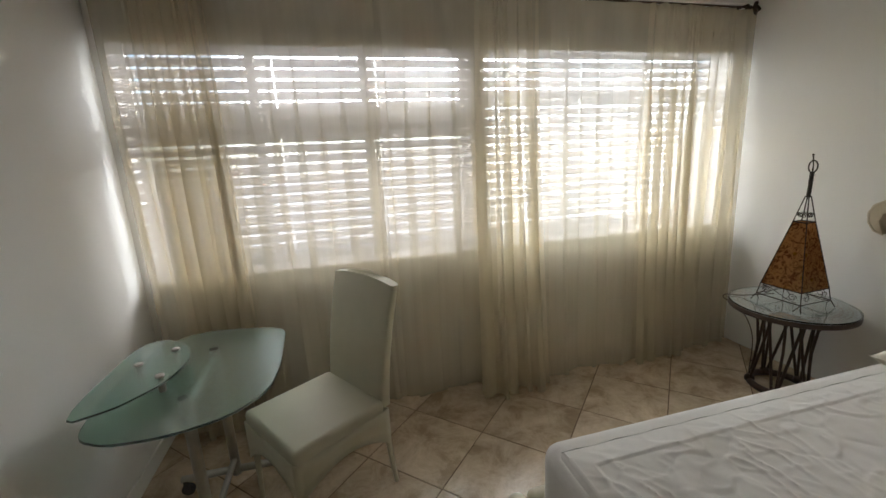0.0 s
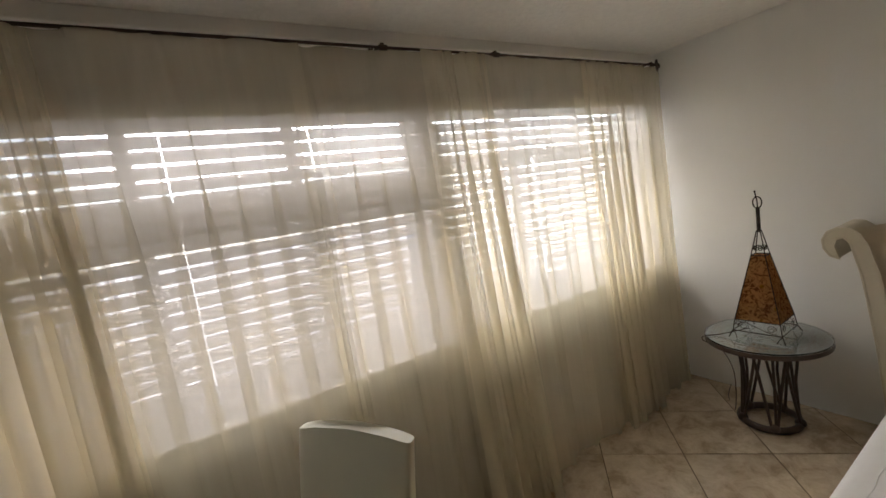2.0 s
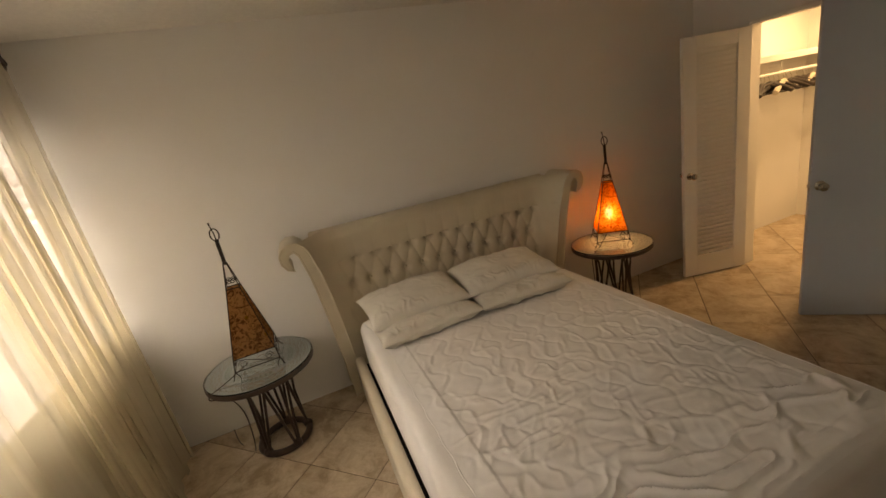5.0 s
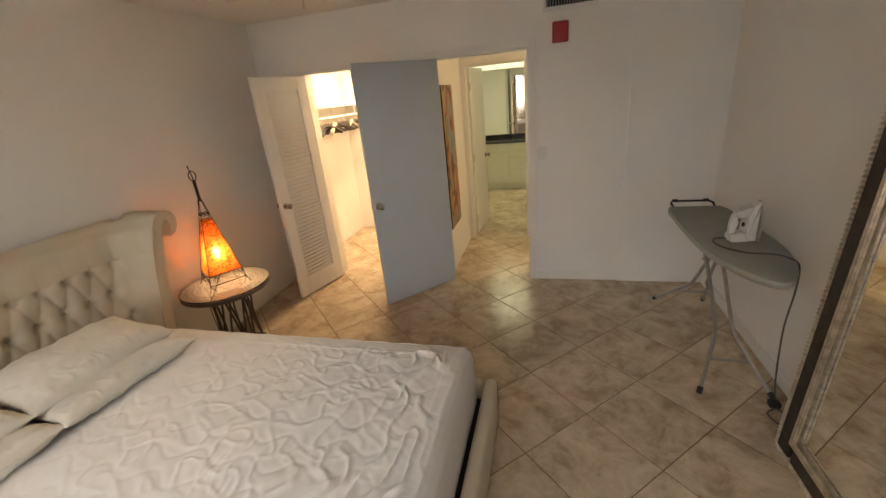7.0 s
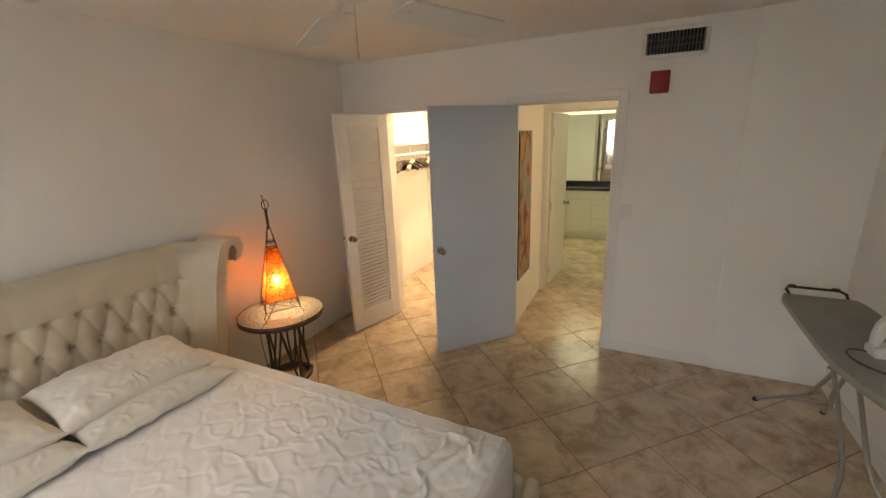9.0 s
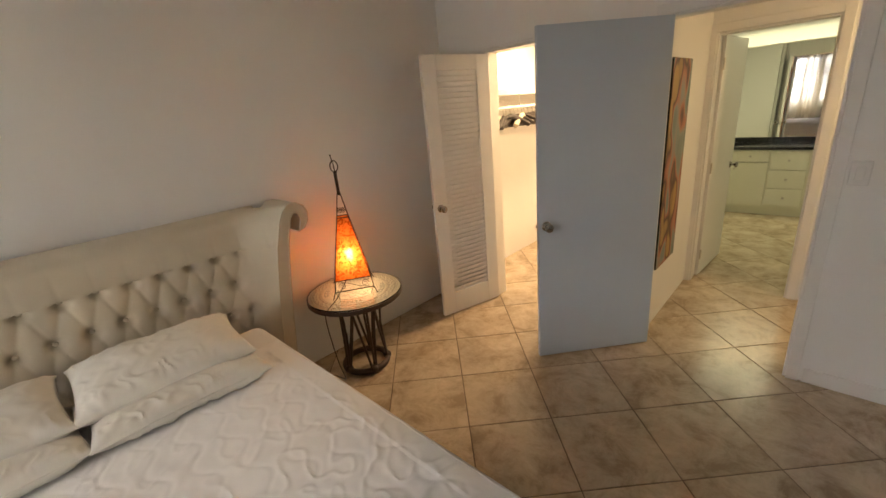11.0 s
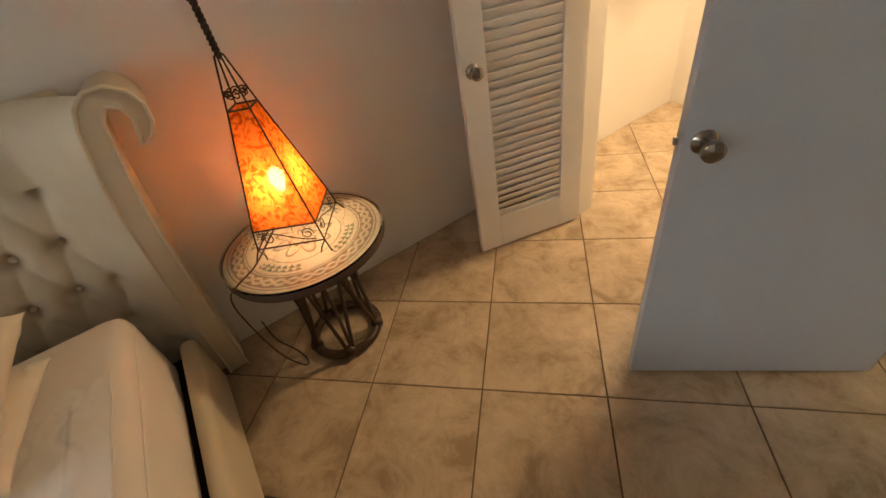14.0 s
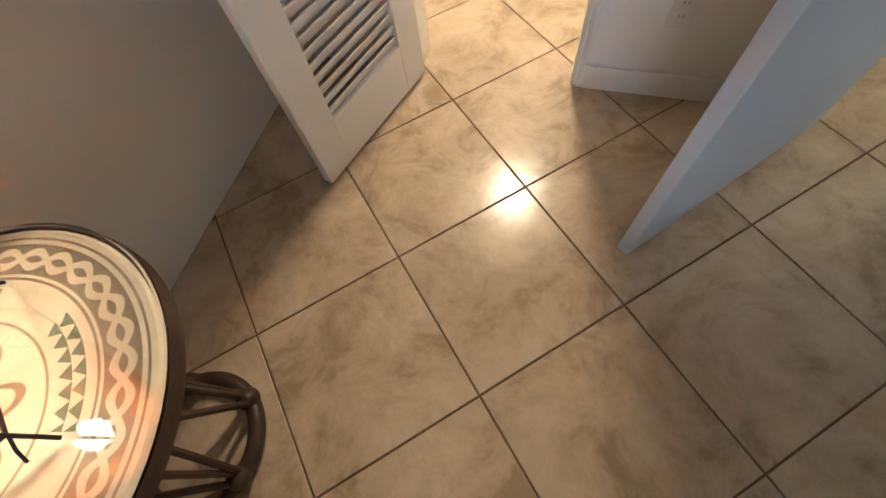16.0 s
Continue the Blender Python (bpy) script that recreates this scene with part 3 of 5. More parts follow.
def build_bed():
    bed = thing("bed", (0, 0, 0), "cream leather bed with a button-tufted scroll headboard", "bed")
    bm = bmesh.new()

    def face(s, v):
        z = 0.06 + 1.19 * v
        h = wing_line(z)
        a = 2 * s - 1
        y = CY + a * h
        e = max(0.0, (abs(a) - 0.74) / 0.26) ** 1.9
        x = 0.835 - 0.03 * v - (0.835 - 0.03 * v - front_x(z) - 0.004) * e - tuft(y, z)
        if v > 0.93:
            q = (v - 0.93) / 0.07
            x += 0.10 * (1 - e) * (1 - math.sqrt(max(0.0, 1 - q * q)))
            z -= 0.012 * q
        return (x, y, z)

    sheet(bm, face, 250, 150)
    part("padded_panel", bm, LEATHER, bed, "deep-buttoned cream leather panel", True)
    part("back_panel", box(bmesh.new(), 0.90, 0.945, CY - 0.93, CY + 0.93, 0.06, 1.238, 0.015), LEATHER, bed)
    line = [(0.84, 0.02), (0.855, 0.3), (0.875, 0.6), (0.90, 0.85), (0.92, 1.0), (0.945, 1.1), (0.958, 1.158), (0.982, 1.210), (1.02, 1.240), (1.068, 1.244), (1.110, 1.220), (1.131, 1.178),
            (1.128, 1.128), (1.104, 1.088), (1.068, 1.072), (1.080, 1.105), (1.089, 1.146), (1.074, 1.184), (1.04, 1.195), (1.015, 1.162), (1.002, 1.1), (0.982, 1.0), (0.965, 0.85), (0.942, 0.6), (0.922, 0.3), (0.908, 0.02)]
    for sgn in (-1, 1):
        bm = bmesh.new()
        fr, bk = [], []
        for d, z in line:
            fr.append(bm.verts.new((front_x(z), CY + sgn * d, z)))
            bk.append(bm.verts.new((0.94, CY + sgn * d, z)))
        k = len(line)
        a = bm.faces.new(fr)
        bm.faces.new(bk)
        for i in range(k):
            bm.faces.new((fr[i], fr[(i + 1) % k], bk[(i + 1) % k], bk[i]))
        bmesh.ops.bevel(bm, geom=list(a.edges), offset=0.008, segments=3, affect="EDGES", profile=0.5)
        wing = part("wing", bm, LEATHER, bed, "outward-scrolled padded wing", True)
        bm = tube(bmesh.new(), [(front_x(z) + 0.002, CY + sgn * (d - 0.004), z) for d, z in line[:17]], 0.006, 8)
        part("piping", bm, LEATHER, wing, smooth=True)
        bm = tube(bmesh.new(), [(front_x(z) + 0.002, CY + sgn * (d + 0.003), z) for d, z in line[17:]], 0.006, 8)
        part("piping", bm, LEATHER, wing, smooth=True)
    for row, z in enumerate((1.02, 0.84, 0.66)):
        for k in range(13):
            y = 0.876 + 0.13 * k - (0.065 if row == 1 else 0)
            v = (z - 0.06) / 1.19
            bm = lathe(bmesh.new(), [(0.011, 0), (0.0115, 0.002), (0.009, 0.005), (0.004, 0.0065)], 12)
            part("button", bm, LEATHER, bed, "", True, pose(0.835 - 0.03 * v + 0.035, y, z, 0, -90, 0))
    for y in (0.845, 2.475):
        bm = box(bmesh.new(), -1.40, 0.76, y - 0.032, y + 0.032, 0.05, 0.335, 0.028, 4)
        part("side_rail", bm, LEATHER, bed, "padded cream side rail", True)
    bm = box(bmesh.new(), -1.475, -1.41, 0.813, 2.507, 0.05, 0.335, 0.028, 4)
    part("foot_rail", bm, LEATHER, bed, "padded cream foot rail", True)
    for x, y in ((-1.44, 0.86), (-1.44, 2.46), (0.66, 0.86), (0.66, 2.46)):
        part("leg", lathe(bmesh.new(), [(0.022, 0), (0.028, 0.055)], 16, (x, y, 0)), BLACK, bed, "short black foot")
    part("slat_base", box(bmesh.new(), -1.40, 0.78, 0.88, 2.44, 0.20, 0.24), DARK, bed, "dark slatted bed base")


def build_mattress():
    ob = thing("mattress", (0, 0, 0.24), "white mattress in a smooth fitted sheet on the bed", "mattress")
    part("core", box(bmesh.new(), -1.385, 0.72, 0.905, 2.425, 0, 0.365, 0.06, 5), SHEET, ob, smooth=True)
    bm = tube(bmesh.new(), [(-1.33, 0.904, 0.31), (0.65, 0.904, 0.31)], 0.004, 6)
    part("seam_piping", bm, SHEET, ob, smooth=True)
    pad = thing("mattress_pad", (0, 0, 0.60), "rumpled white quilted pad spread over the mattress", "bedding")
    bm = bmesh.new()

    def top(u, v):
        x, y = -1.372 + 1.80 * u, 0.945 + 1.39 * v
        # wavy stitched lines in alternate step leave onion-shaped puffs
        w0 = noise.noise(Vector((x * 3.1, y * 3.1, 6.6)))
        q = y / 0.115 + 0.16 * w0
        gap = min(abs(q - k - (0.25 if k % 2 else -0.25) * math.sin(2 * math.pi * x / 0.21 + 0.7 * w0)) for k in range(int(q) - 1, int(q) + 3)) * 0.115
        puff = 0.0022 * (1 - math.exp(-((gap / 0.010) ** 2)))
        w = noise.noise(Vector((x * 2.2, y * 2.2, 3.1)))
        foot = min(1.0, max(0.0, (0.15 - x) / 0.6))
        w2 = noise.noise(Vector((x * 6, y * 6, 9.1)))
        # pinched folds that wander across, more of them toward the foot
        r1 = max(0.0, 1 - abs(noise.noise(Vector((x * 15 + 2.4 * w + 0.9 * w2, y * 5 + 0.8 * w2, 1.7)))) * 3.2)
        r2 = max(0.0, 1 - abs(noise.noise(Vector((x * 9 + y * 11 + 1.6 * w, y * 8 - x * 6 + 0.9 * w2, 7.3)))) * 3.4)
        r3 = noise.noise(Vector((x * 30, y * 30, 4.4)))
        few = max(0.0, 0.45 + 1.3 * noise.noise(Vector((x * 1.7, y * 1.7, 12.5))))
        z = 0.008 + puff + 0.0130 * (0.25 + 0.8 * foot) * few * r1 ** 1.6 + 0.0045 * (0.4 + 0.6 * foot) * (1 - 0.6 * few) * r2 ** 1.7 + 0.006 * w + 0.002 * w2 + 0.0008 * r3
        e = min(u, 1 - u, v * 0.8, (1 - v) * 0.8) / 0.05
        if e < 1:
            z = z * e + 0.0035
        edge = max(0.0, 0.03 - (x + 1.372))
        z -= edge * 0.9
        return (x, y, z + 0.004)

    sheet(bm, top, 300, 230)
    part("quilted_top", bm, LINEN, pad, smooth=True)
    for y in (0.943, 2.337):
        bm = tube(bmesh.new(), [(-1.35 + 1.76 * i / 60, y + 0.003 * math.sin(i * 1.1), 0.0065) for i in range(61)], 0.0022, 6)
        part("bound_edge", bm, LINEN, pad, smooth=True)


def build_pillow(loc, size, thick, tilt, rz, seed, label):
    ob = thing("pillow", (0, 0, 0), label, "pillow", "pillows on the bed")
    ob.matrix_world = pose(*loc, 0, tilt, rz)
    bm = bmesh.new()
    L, W = size

    def side(sgn):
        def f(u, v):
            a, b = 2 * u - 1, 2 * v - 1
            pinch = 1 - 0.07 * (1 - a * a) * abs(b) ** 3
            pin2 = 1 - 0.05 * (1 - b * b) * abs(a) ** 3
            rd = 1 + 0.02 * abs(a) ** 7 * abs(b) ** 7
            x, y = W / 2 * b * pinch * rd, L / 2 * a * pin2 * rd
            h = max(0.0, (1 - abs(a) ** 3.2) * (1 - abs(b) ** 2.6)) ** 0.56
            n1 = noise.noise(Vector((x * 5, y * 5, seed)))
            n4 = noise.noise(Vector((x * 14, y * 14, seed + 2)))
            # gathers run in from the long seams and fade toward the middle
            n2 = 1 - 2.2 * abs(noise.noise(Vector((x * 5 + 0.8 * n1, y * 17 + 1.2 * n4, seed + 5))))
            near = (max(0.0, abs(b) - 0.35) / 0.65) ** 1.3 * (1 - abs(b) ** 8)
            c1 = noise.voronoi(Vector((x * 9 + 0.6 * n1, y * 13 + 0.6 * n4, seed)))[0][0]
            n3 = 1 - 2.2 * abs(noise.noise(Vector((x * 8 + y * 5, y * 7 - x * 4 + n4, seed + 9))))
            z = sgn * thick / 2 * h * (1 + 0.14 * n1 + 0.03 * n4) + sgn * (0.020 * max(0, n2) ** 1.6 * near * (1.0 if b < 0 else 0.5) + 0.004 * n3 + 0.016 * c1 * (0.25 + near)) * min(1, 3 * h)
            return (x, y, z)
        return f

    sheet(bm, side(1), 96, 64)
    sheet(bm, side(-1), 96, 64)
    bmesh.ops.remove_doubles(bm, verts=bm.verts[:], dist=0.0008)
    part("case", bm, PILLOW, ob, smooth=True)
    bm = tube(bmesh.new(), [(-W / 2 * (1 - 0.07 * (1 - (2 * i / 20 - 1) ** 2)) * (1 - 0.07 * abs(2 * i / 20 - 1) ** 5), L / 2 * (2 * i / 20 - 1) * (1 - 0.07 * abs(2 * i / 20 - 1) ** 5), 0) for i in range(21)], 0.003, 6)
    part("seam", bm, PILLOW, ob, smooth=True)
    return ob


build_bed()
build_mattress()
build_pillow((0.365, 2.06, 0.655), (0.65, 0.46), 0.105, 3, 3, 1.0, "flat cream pillow lying beneath another on the mattress")
build_pillow((0.355, 1.41, 0.655), (0.64, 0.46), 0.105, 3, -3, 2.0, "flat crumpled cream pillow lying beneath another on the mattress")
build_pillow((0.485, 2.07, 0.732), (0.64, 0.43), 0.165, -6, 2, 3.0, "plump cream cotton pillow leaning toward the headboard")
build_pillow((0.475, 1.42, 0.732), (0.65, 0.43), 0.165, -6, -4, 4.0, "plump wrinkled cream pillow leaning toward the headboard")


# ---- bedside tables and lamps ----
def build_table(loc, rz, label, tray, note):
    ob = thing("side_table", loc, label, "side table", "bedside tables", rz)
    bm = lathe(bmesh.new(), [(0.295, 0.545), (0.305, 0.548), (0.308, 0.558), (0.306, 0.568), (0.300, 0.572)], 72)
    part("carved_top", bm, tray, ob, note)
    bm = lathe(bmesh.new(), [(0.308, 0.540), (0.316, 0.545), (0.317, 0.560), (0.312, 0.571), (0.3085, 0.571), (0.3085, 0.540)], 72, caps=False)
    bm.verts.ensure_lookup_table()
    part("rim", bm, RATTAN, ob, "dark rim round the top", True)
    part("glass_top", lathe(bmesh.new(), [(0.312, 0.5735), (0.315, 0.575), (0.315, 0.581), (0.312, 0.583)], 72), CLEAR, ob, "clear glass disc with a greenish edge").visible_shadow = False
    ring = [(0.15 * math.cos(a), 0.15 * math.sin(a), 0.026) for a in (2 * math.pi * i / 40 for i in range(40))]
    base = part("base_ring", tube(bmesh.new(), ring, 0.021, 12, True), RATTAN, ob, "", True)
    ring = [(0.125 * math.cos(a), 0.125 * math.sin(a), 0.529) for a in (2 * math.pi * i / 32 for i in range(32))]
    part("top_ring", tube(bmesh.new(), ring, 0.012, 10, True), RATTAN, ob, "", True)
    for k in range(5):
        a = 2 * math.pi * k / 5
        c = (0.15 * math.cos(a), 0.15 * math.sin(a))
        bm = bmesh.new()
        bmesh.ops.create_icosphere(bm, subdivisions=2, radius=0.030, matrix=Matrix.Translation((*c, 0.036)) @ Matrix.Diagonal((1, 1, 0.95, 1)))
        part("joint", bm, RATTAN, base, "bound dark joint", True)
        for d in (-1, 1):
            pts = []
            for i in range(9):
                t = i / 8
                aa = a + d * (0.10 + (math.pi / 5 * 1.05) * t ** 1.15)
                r = 0.15 - 0.012 * math.sin(math.pi * t) - 0.02 * t
                pts.append((r * math.cos(aa), r * math.sin(aa), 0.045 + 0.487 * t))
            part("strut", tube(bmesh.new(), pts, 0.0085, 8), RATTAN, ob, "", True)
        pts = [(0.146 * math.cos(a + 0.05), 0.146 * math.sin(a + 0.05), 0.05), (0.135 * math.cos(a + 0.09), 0.135 * math.sin(a + 0.09), 0.30), (0.15 * math.cos(a + 0.05), 0.15 * math.sin(a + 0.05), 0.45), (0.20 * math.cos(a), 0.20 * math.sin(a), 0.542)]
        part("bracket", tube(bmesh.new(), pts, 0.008, 8), RATTAN, ob, "", True)
    return ob


def scroll(c, ux, uz, r, turns=1.4, n=26, sgn=1):
    c, ux, uz = Vector(c), Vector(ux), Vector(uz)
    out = []
    for i in range(n + 1):
        t = i / n
        a = 2 * math.pi * turns * t
        q = r * (1 - 0.72 * t)
        out.append(c + sgn * ux * q * math.cos(a) + uz * q * math.sin(a))
    return out


def build_lamp(loc, rz, lit):
    ob = thing("table_lamp", loc, "lit wrought-iron pyramid lamp with glowing amber skin shade" if lit else "unlit wrought-iron pyramid lamp with tan painted skin shade", "lamp", "bedside lamps", rz)
    zb, zt, hb, ht = 0.115, 0.505, 0.112, 0.034
    for k in range(4):
        m = Matrix.Rotation(k * math.pi / 2, 4, "Z")
        bm = bmesh.new()

        def side(u, v):
            h = hb + (ht - hb) * v
            sag = 0.004 * math.sin(math.pi * v) * math.sin(math.pi * u)
            return m @ Vector((-(h - sag), -h + 2 * h * u, zb + (zt - zb) * v))

        sheet(bm, side, 8, 14)
        part("shade_panel", bm, SHADE_LIT if lit else SHADE_OFF, ob, "glowing orange painted skin" if lit else "tan painted skin with brown leaves", True)
    fr = part("frame", tube(bmesh.new(), [(-hb - 0.002, -hb - 0.002, zb), (hb + 0.002, -hb - 0.002, zb), (hb + 0.002, hb + 0.002, zb), (-hb - 0.002, hb + 0.002, zb)], 0.0031, 6, True), IRONW, ob, "dark wrought-iron frame")
    part("top_hoop", tube(bmesh.new(), [(-ht - 0.002, -ht - 0.002, zt), (ht + 0.002, -ht - 0.002, zt), (ht + 0.002, ht + 0.002, zt), (-ht - 0.002, ht + 0.002, zt)], 0.0036, 6, True), IRONW, fr)
    hf = 0.128
    part("foot_hoop", tube(bmesh.new(), [(-hf + 0.006, -hf + 0.006, 0.045), (hf - 0.006, -hf + 0.006, 0.045), (hf - 0.006, hf - 0.006, 0.045), (-hf + 0.006, hf - 0.006, 0.045)], 0.003, 6, True), IRONW, fr)
    for sx, sy in ((-1, -1), (1, -1), (1, 1), (-1, 1)):
        pts = [(sx * (hf + 0.014), sy * (hf + 0.014), 0.004), (sx * (hf - 0.004), sy * (hf - 0.004), 0.045), (sx * (hb + 0.002), sy * (hb + 0.002), zb), (sx * (ht + 0.002), sy * (ht + 0.002), zt), (sx * 0.009, sy * 0.009, 0.655)]
        part("upright", tube(bmesh.new(), pts, 0.0029, 7), IRONW, ob)
        part("claw", tube(bmesh.new(), [(sx * (hf - 0.004), sy * (hf - 0.004), 0.045), (sx * (hf + 0.001), sy * (hf - 0.022), 0.02), (sx * (hf + 0.012), sy * (hf - 0.028), 0.004)], 0.0023, 6), IRONW, ob)
    for k in range(4):
        m = Matrix.Rotation(k * math.pi / 2, 4, "Z")
        for d in (-1, 1):
            c = m @ Vector((-(hb + 0.006), d * 0.072, 0.078))
            ux, uz = m.to_3x3() @ Vector((0, d, 0)), Vector((0, 0, 1))
            part("scroll", tube(bmesh.new(), scroll(c, ux, uz, 0.024), 0.0019, 6), IRONW, ob)
            c = m @ Vector((-0.026, d * 0.011, 0.545))
            part("scroll", tube(bmesh.new(), scroll(c, ux, uz, 0.015), 0.0022, 6), IRONW, ob)
        pts = [m @ Vector((-(hb + 0.006), -0.095 + 0.19 * i / 12, 0.052 + 0.055 * (0.5 - 0.5 * math.cos(math.pi * i / 12)))) for i in range(13)]
        part("cross_wire", tube(bmesh.new(), pts, 0.0020, 6), IRONW, ob)
    for ph in (0, math.pi):
        pts = [(0.0055 * math.cos(ph + 5 * 2 * math.pi * i / 60), 0.0055 * math.sin(ph + 5 * 2 * math.pi * i / 60), 0.645 + 0.145 * i / 60) for i in range(61)]
        part("twisted_neck", tube(bmesh.new(), pts, 0.0058, 7), IRONW, ob, "twisted iron neck", True)
    loop = [(0, 0.0225 * math.sin(2 * math.pi * i / 24), 0.822 - 0.034 * math.cos(2 * math.pi * i / 24)) for i in range(24)]
    part("loop", tube(bmesh.new(), loop, 0.0035, 7, True), IRONW, ob, "", True)
    part("tip", tube(bmesh.new(), [(0, 0, 0.785), (0.004, 0.002, 0.83), (0.006, 0.012, 0.885)], [0.004, 0.003, 0.0035], 7), IRONW, ob, "", True)
    bm = bmesh.new()
    bmesh.ops.create_icosphere(bm, subdivisions=1, radius=0.0062, matrix=Matrix.Translation((0.006, 0.012, 0.888)))
    part("tip_ball", bm, IRONW, ob, "", True)
    part("socket", tube(bmesh.new(), [(0, 0, 0.118), (0, 0, 0.20)], 0.016, 12), BLACK, ob, "dark lamp socket")
    part("socket_bar", tube(bmesh.new(), [(-hb, 0, zb), (0, 0, 0.118), (hb, 0, zb)], 0.003, 6), IRONW, ob)
    bm = lathe(bmesh.new(), [(0.012, 0.20), (0.015, 0.215), (0.026, 0.24), (0.028, 0.26), (0.022, 0.28), (0.008, 0.29)], 20)
    part("bulb", bm, BULB if lit else WHITEP, ob, "glowing bulb" if lit else "white glass bulb", True)
    return ob


build_table((0.655, 0.285, 0), 20, "round bentwood side table with cream carved top under glass", TRAY, "cream carved top with braided brown rings")
build_table((0.655, 3.055, 0), 65, "round bentwood side table with grey carved top under glass", TRAY_GREY, "grey carved top")
build_lamp((0.66, 0.278, 0.5835), -33, True)
build_lamp((0.65, 3.05, 0.5835), 2, False)


def cord(name, pts, r, mat, label, smooth_steps=8):
    """A flex drawn smoothly through a few points."""
    p = [Vector(q) for q in pts]
    out = []
    for i in range(len(p) - 1):
        a, b, c, d = p[max(i - 1, 0)], p[i], p[i + 1], p[min(i + 2, len(p) - 1)]
        for s in range(smooth_steps):
            t = s / smooth_steps
            out.append(0.5 * ((2 * b) + (c - a) * t + (2 * a - 5 * b + 4 * c - d) * t * t + (3 * b - a - 3 * c + d) * t ** 3))
    out.append(p[-1])
    return tagged(part(name, tube(bmesh.new(), out, r, 7), mat, smooth=True), label, "cable")


cord("lamp_cord", [(0.60, 0.37, 0.69), (0.57, 0.48, 0.61), (0.535, 0.565, 0.589), (0.517, 0.602, 0.56), (0.515, 0.60, 0.44), (0.53, 0.57, 0.22), (0.57, 0.52, 0.05), (0.63, 0.50, 0.004), (0.72, 0.52, 0.004), (0.86, 0.58, 0.004), (0.97, 0.60, 0.06)], 0.003, RATTAN, "thin brown lamp flex hanging over the table edge")
cord("lamp_cord", [(0.57, 3.10, 0.64), (0.50, 3.24, 0.592), (0.44, 3.30, 0.588), (0.43, 3.305, 0.56), (0.50, 3.24, 0.50), (0.60, 3.215, 0.30), (0.66, 3.25, 0.004), (0.80, 3.35, 0.004), (0.96, 3.40, 0.02)], 0.003, RATTAN, "thin brown lamp flex lying over the glass table top")


# ---- windows and blinds ----
def build_window(name, x0, x1, band, label):
    ob = tagged(new(name), label, "window", kind="structure")
    y = YN + 0.12
    part("window_sill", box(bmesh.new(), x0 - 0.03, x1 + 0.03, YN - 0.03, YN + 0.19, S0 - 0.03, S0, 0.005), TRIM, ob, "white painted sill")
    n = 3
    cols = [x0 + (x1 - x0) * i / n for i in range(n + 1)]
    for x in cols:
        a, b = max(x - 0.025, x0 + 0.001), min(x + 0.025, x1 - 0.001)
        part("mullion", box(bmesh.new(), a, b, y - 0.02, y + 0.03, S0, S1 - 0.001, 0.004), FRAMEW, ob)
    for z0, z1 in ((S0 + 0.001, S0 + 0.045), (S1 - 0.045, S1 - 0.001), band):
        for a, b in zip(cols, cols[1:]):
            part("rail", box(bmesh.new(), a + 0.026, b - 0.026, y - 0.018, y + 0.028, z0, z1, 0.004), FRAMEW, ob)
    for a, b in zip(cols, cols[1:]):
        for z0, z1 in ((S0 + 0.046, band[0] - 0.001), (band[1] + 0.001, S1 - 0.046)):
            o = part("pane", box(bmesh.new(), a + 0.027, b - 0.027, y + 0.003, y + 0.008, z0, z1), PANE, ob)
            o.visible_shadow = False
    return ob


build_window("window_1", W1, W2, (1.70, 1.87), "wide three-light window with white frame behind a blind")
build_window("window_2", W3, W4, (1.90, 1.95), "bright three-light window with white frame behind a blind")


def build_blind(x0, x1, label, tilt_low, tilt_high, seed):
    rnd = random.Random(seed)
    y = YN - 0.03
    ob = thing("window_blind", ((x0 + x1) / 2, y, S1), label, "blind", "window blinds")
    w = (x1 - x0) / 2 - 0.002
    part("headrail", box(bmesh.new(), -w, w, -0.028, 0.022, -0.035, 0.02, 0.003), WHITEP, ob, "white headrail")
    n = 22
    h = S1 - S0 - 0.075
    meshes = []
    for i in range(n):
        z = -0.06 - h * i / (n - 1)
        t = i / (n - 1)
        tilt = tilt_high + (tilt_low - tilt_high) * min(1, max(0, (t - 0.3) / 0.12)) + rnd.uniform(-1.5, 1.5)
        if not meshes:
            bm = bmesh.new()
            sheet(bm, lambda u, v: (-w + 2 * w * u, -0.0265 + 0.053 * v, 0.003 * math.sin(math.pi * v)), 4, 4)
            o = part("slat", bm, SLAT, ob, m=pose(0, 0, z, tilt, 0, 0))
            meshes.append(o.data)
        else:
            o = new("slat", meshes[0])
            o.parent, o.matrix_local = ob, pose(0, rnd.uniform(-0.001, 0.001), z + rnd.uniform(-0.0015, 0.0015), tilt, rnd.uniform(-0.12, 0.12), 0)
    part("bottom_rail", box(bmesh.new(), -w, w, -0.02, 0.02, -h - 0.098, -h - 0.078, 0.004), WHITEP, ob, "white bottom rail")
    k = max(2, round(2 * w / 0.55))
    for j in range(k):
        x = -w + 2 * w * (j + 0.5) / k
        for yy in (-0.026, 0.026):
            part("ladder_cord", tube(bmesh.new(), [(x, yy, -0.03), (x, yy, -h - 0.08)], 0.0014, 5), WHITEP, ob)
    part("tilt_wand", tube(bmesh.new(), [(-w + 0.1, -0.035, -0.03), (-w + 0.11, -0.038, -0.6)], 0.004, 6), WHITEP, ob, "clear plastic tilt wand")
    return ob


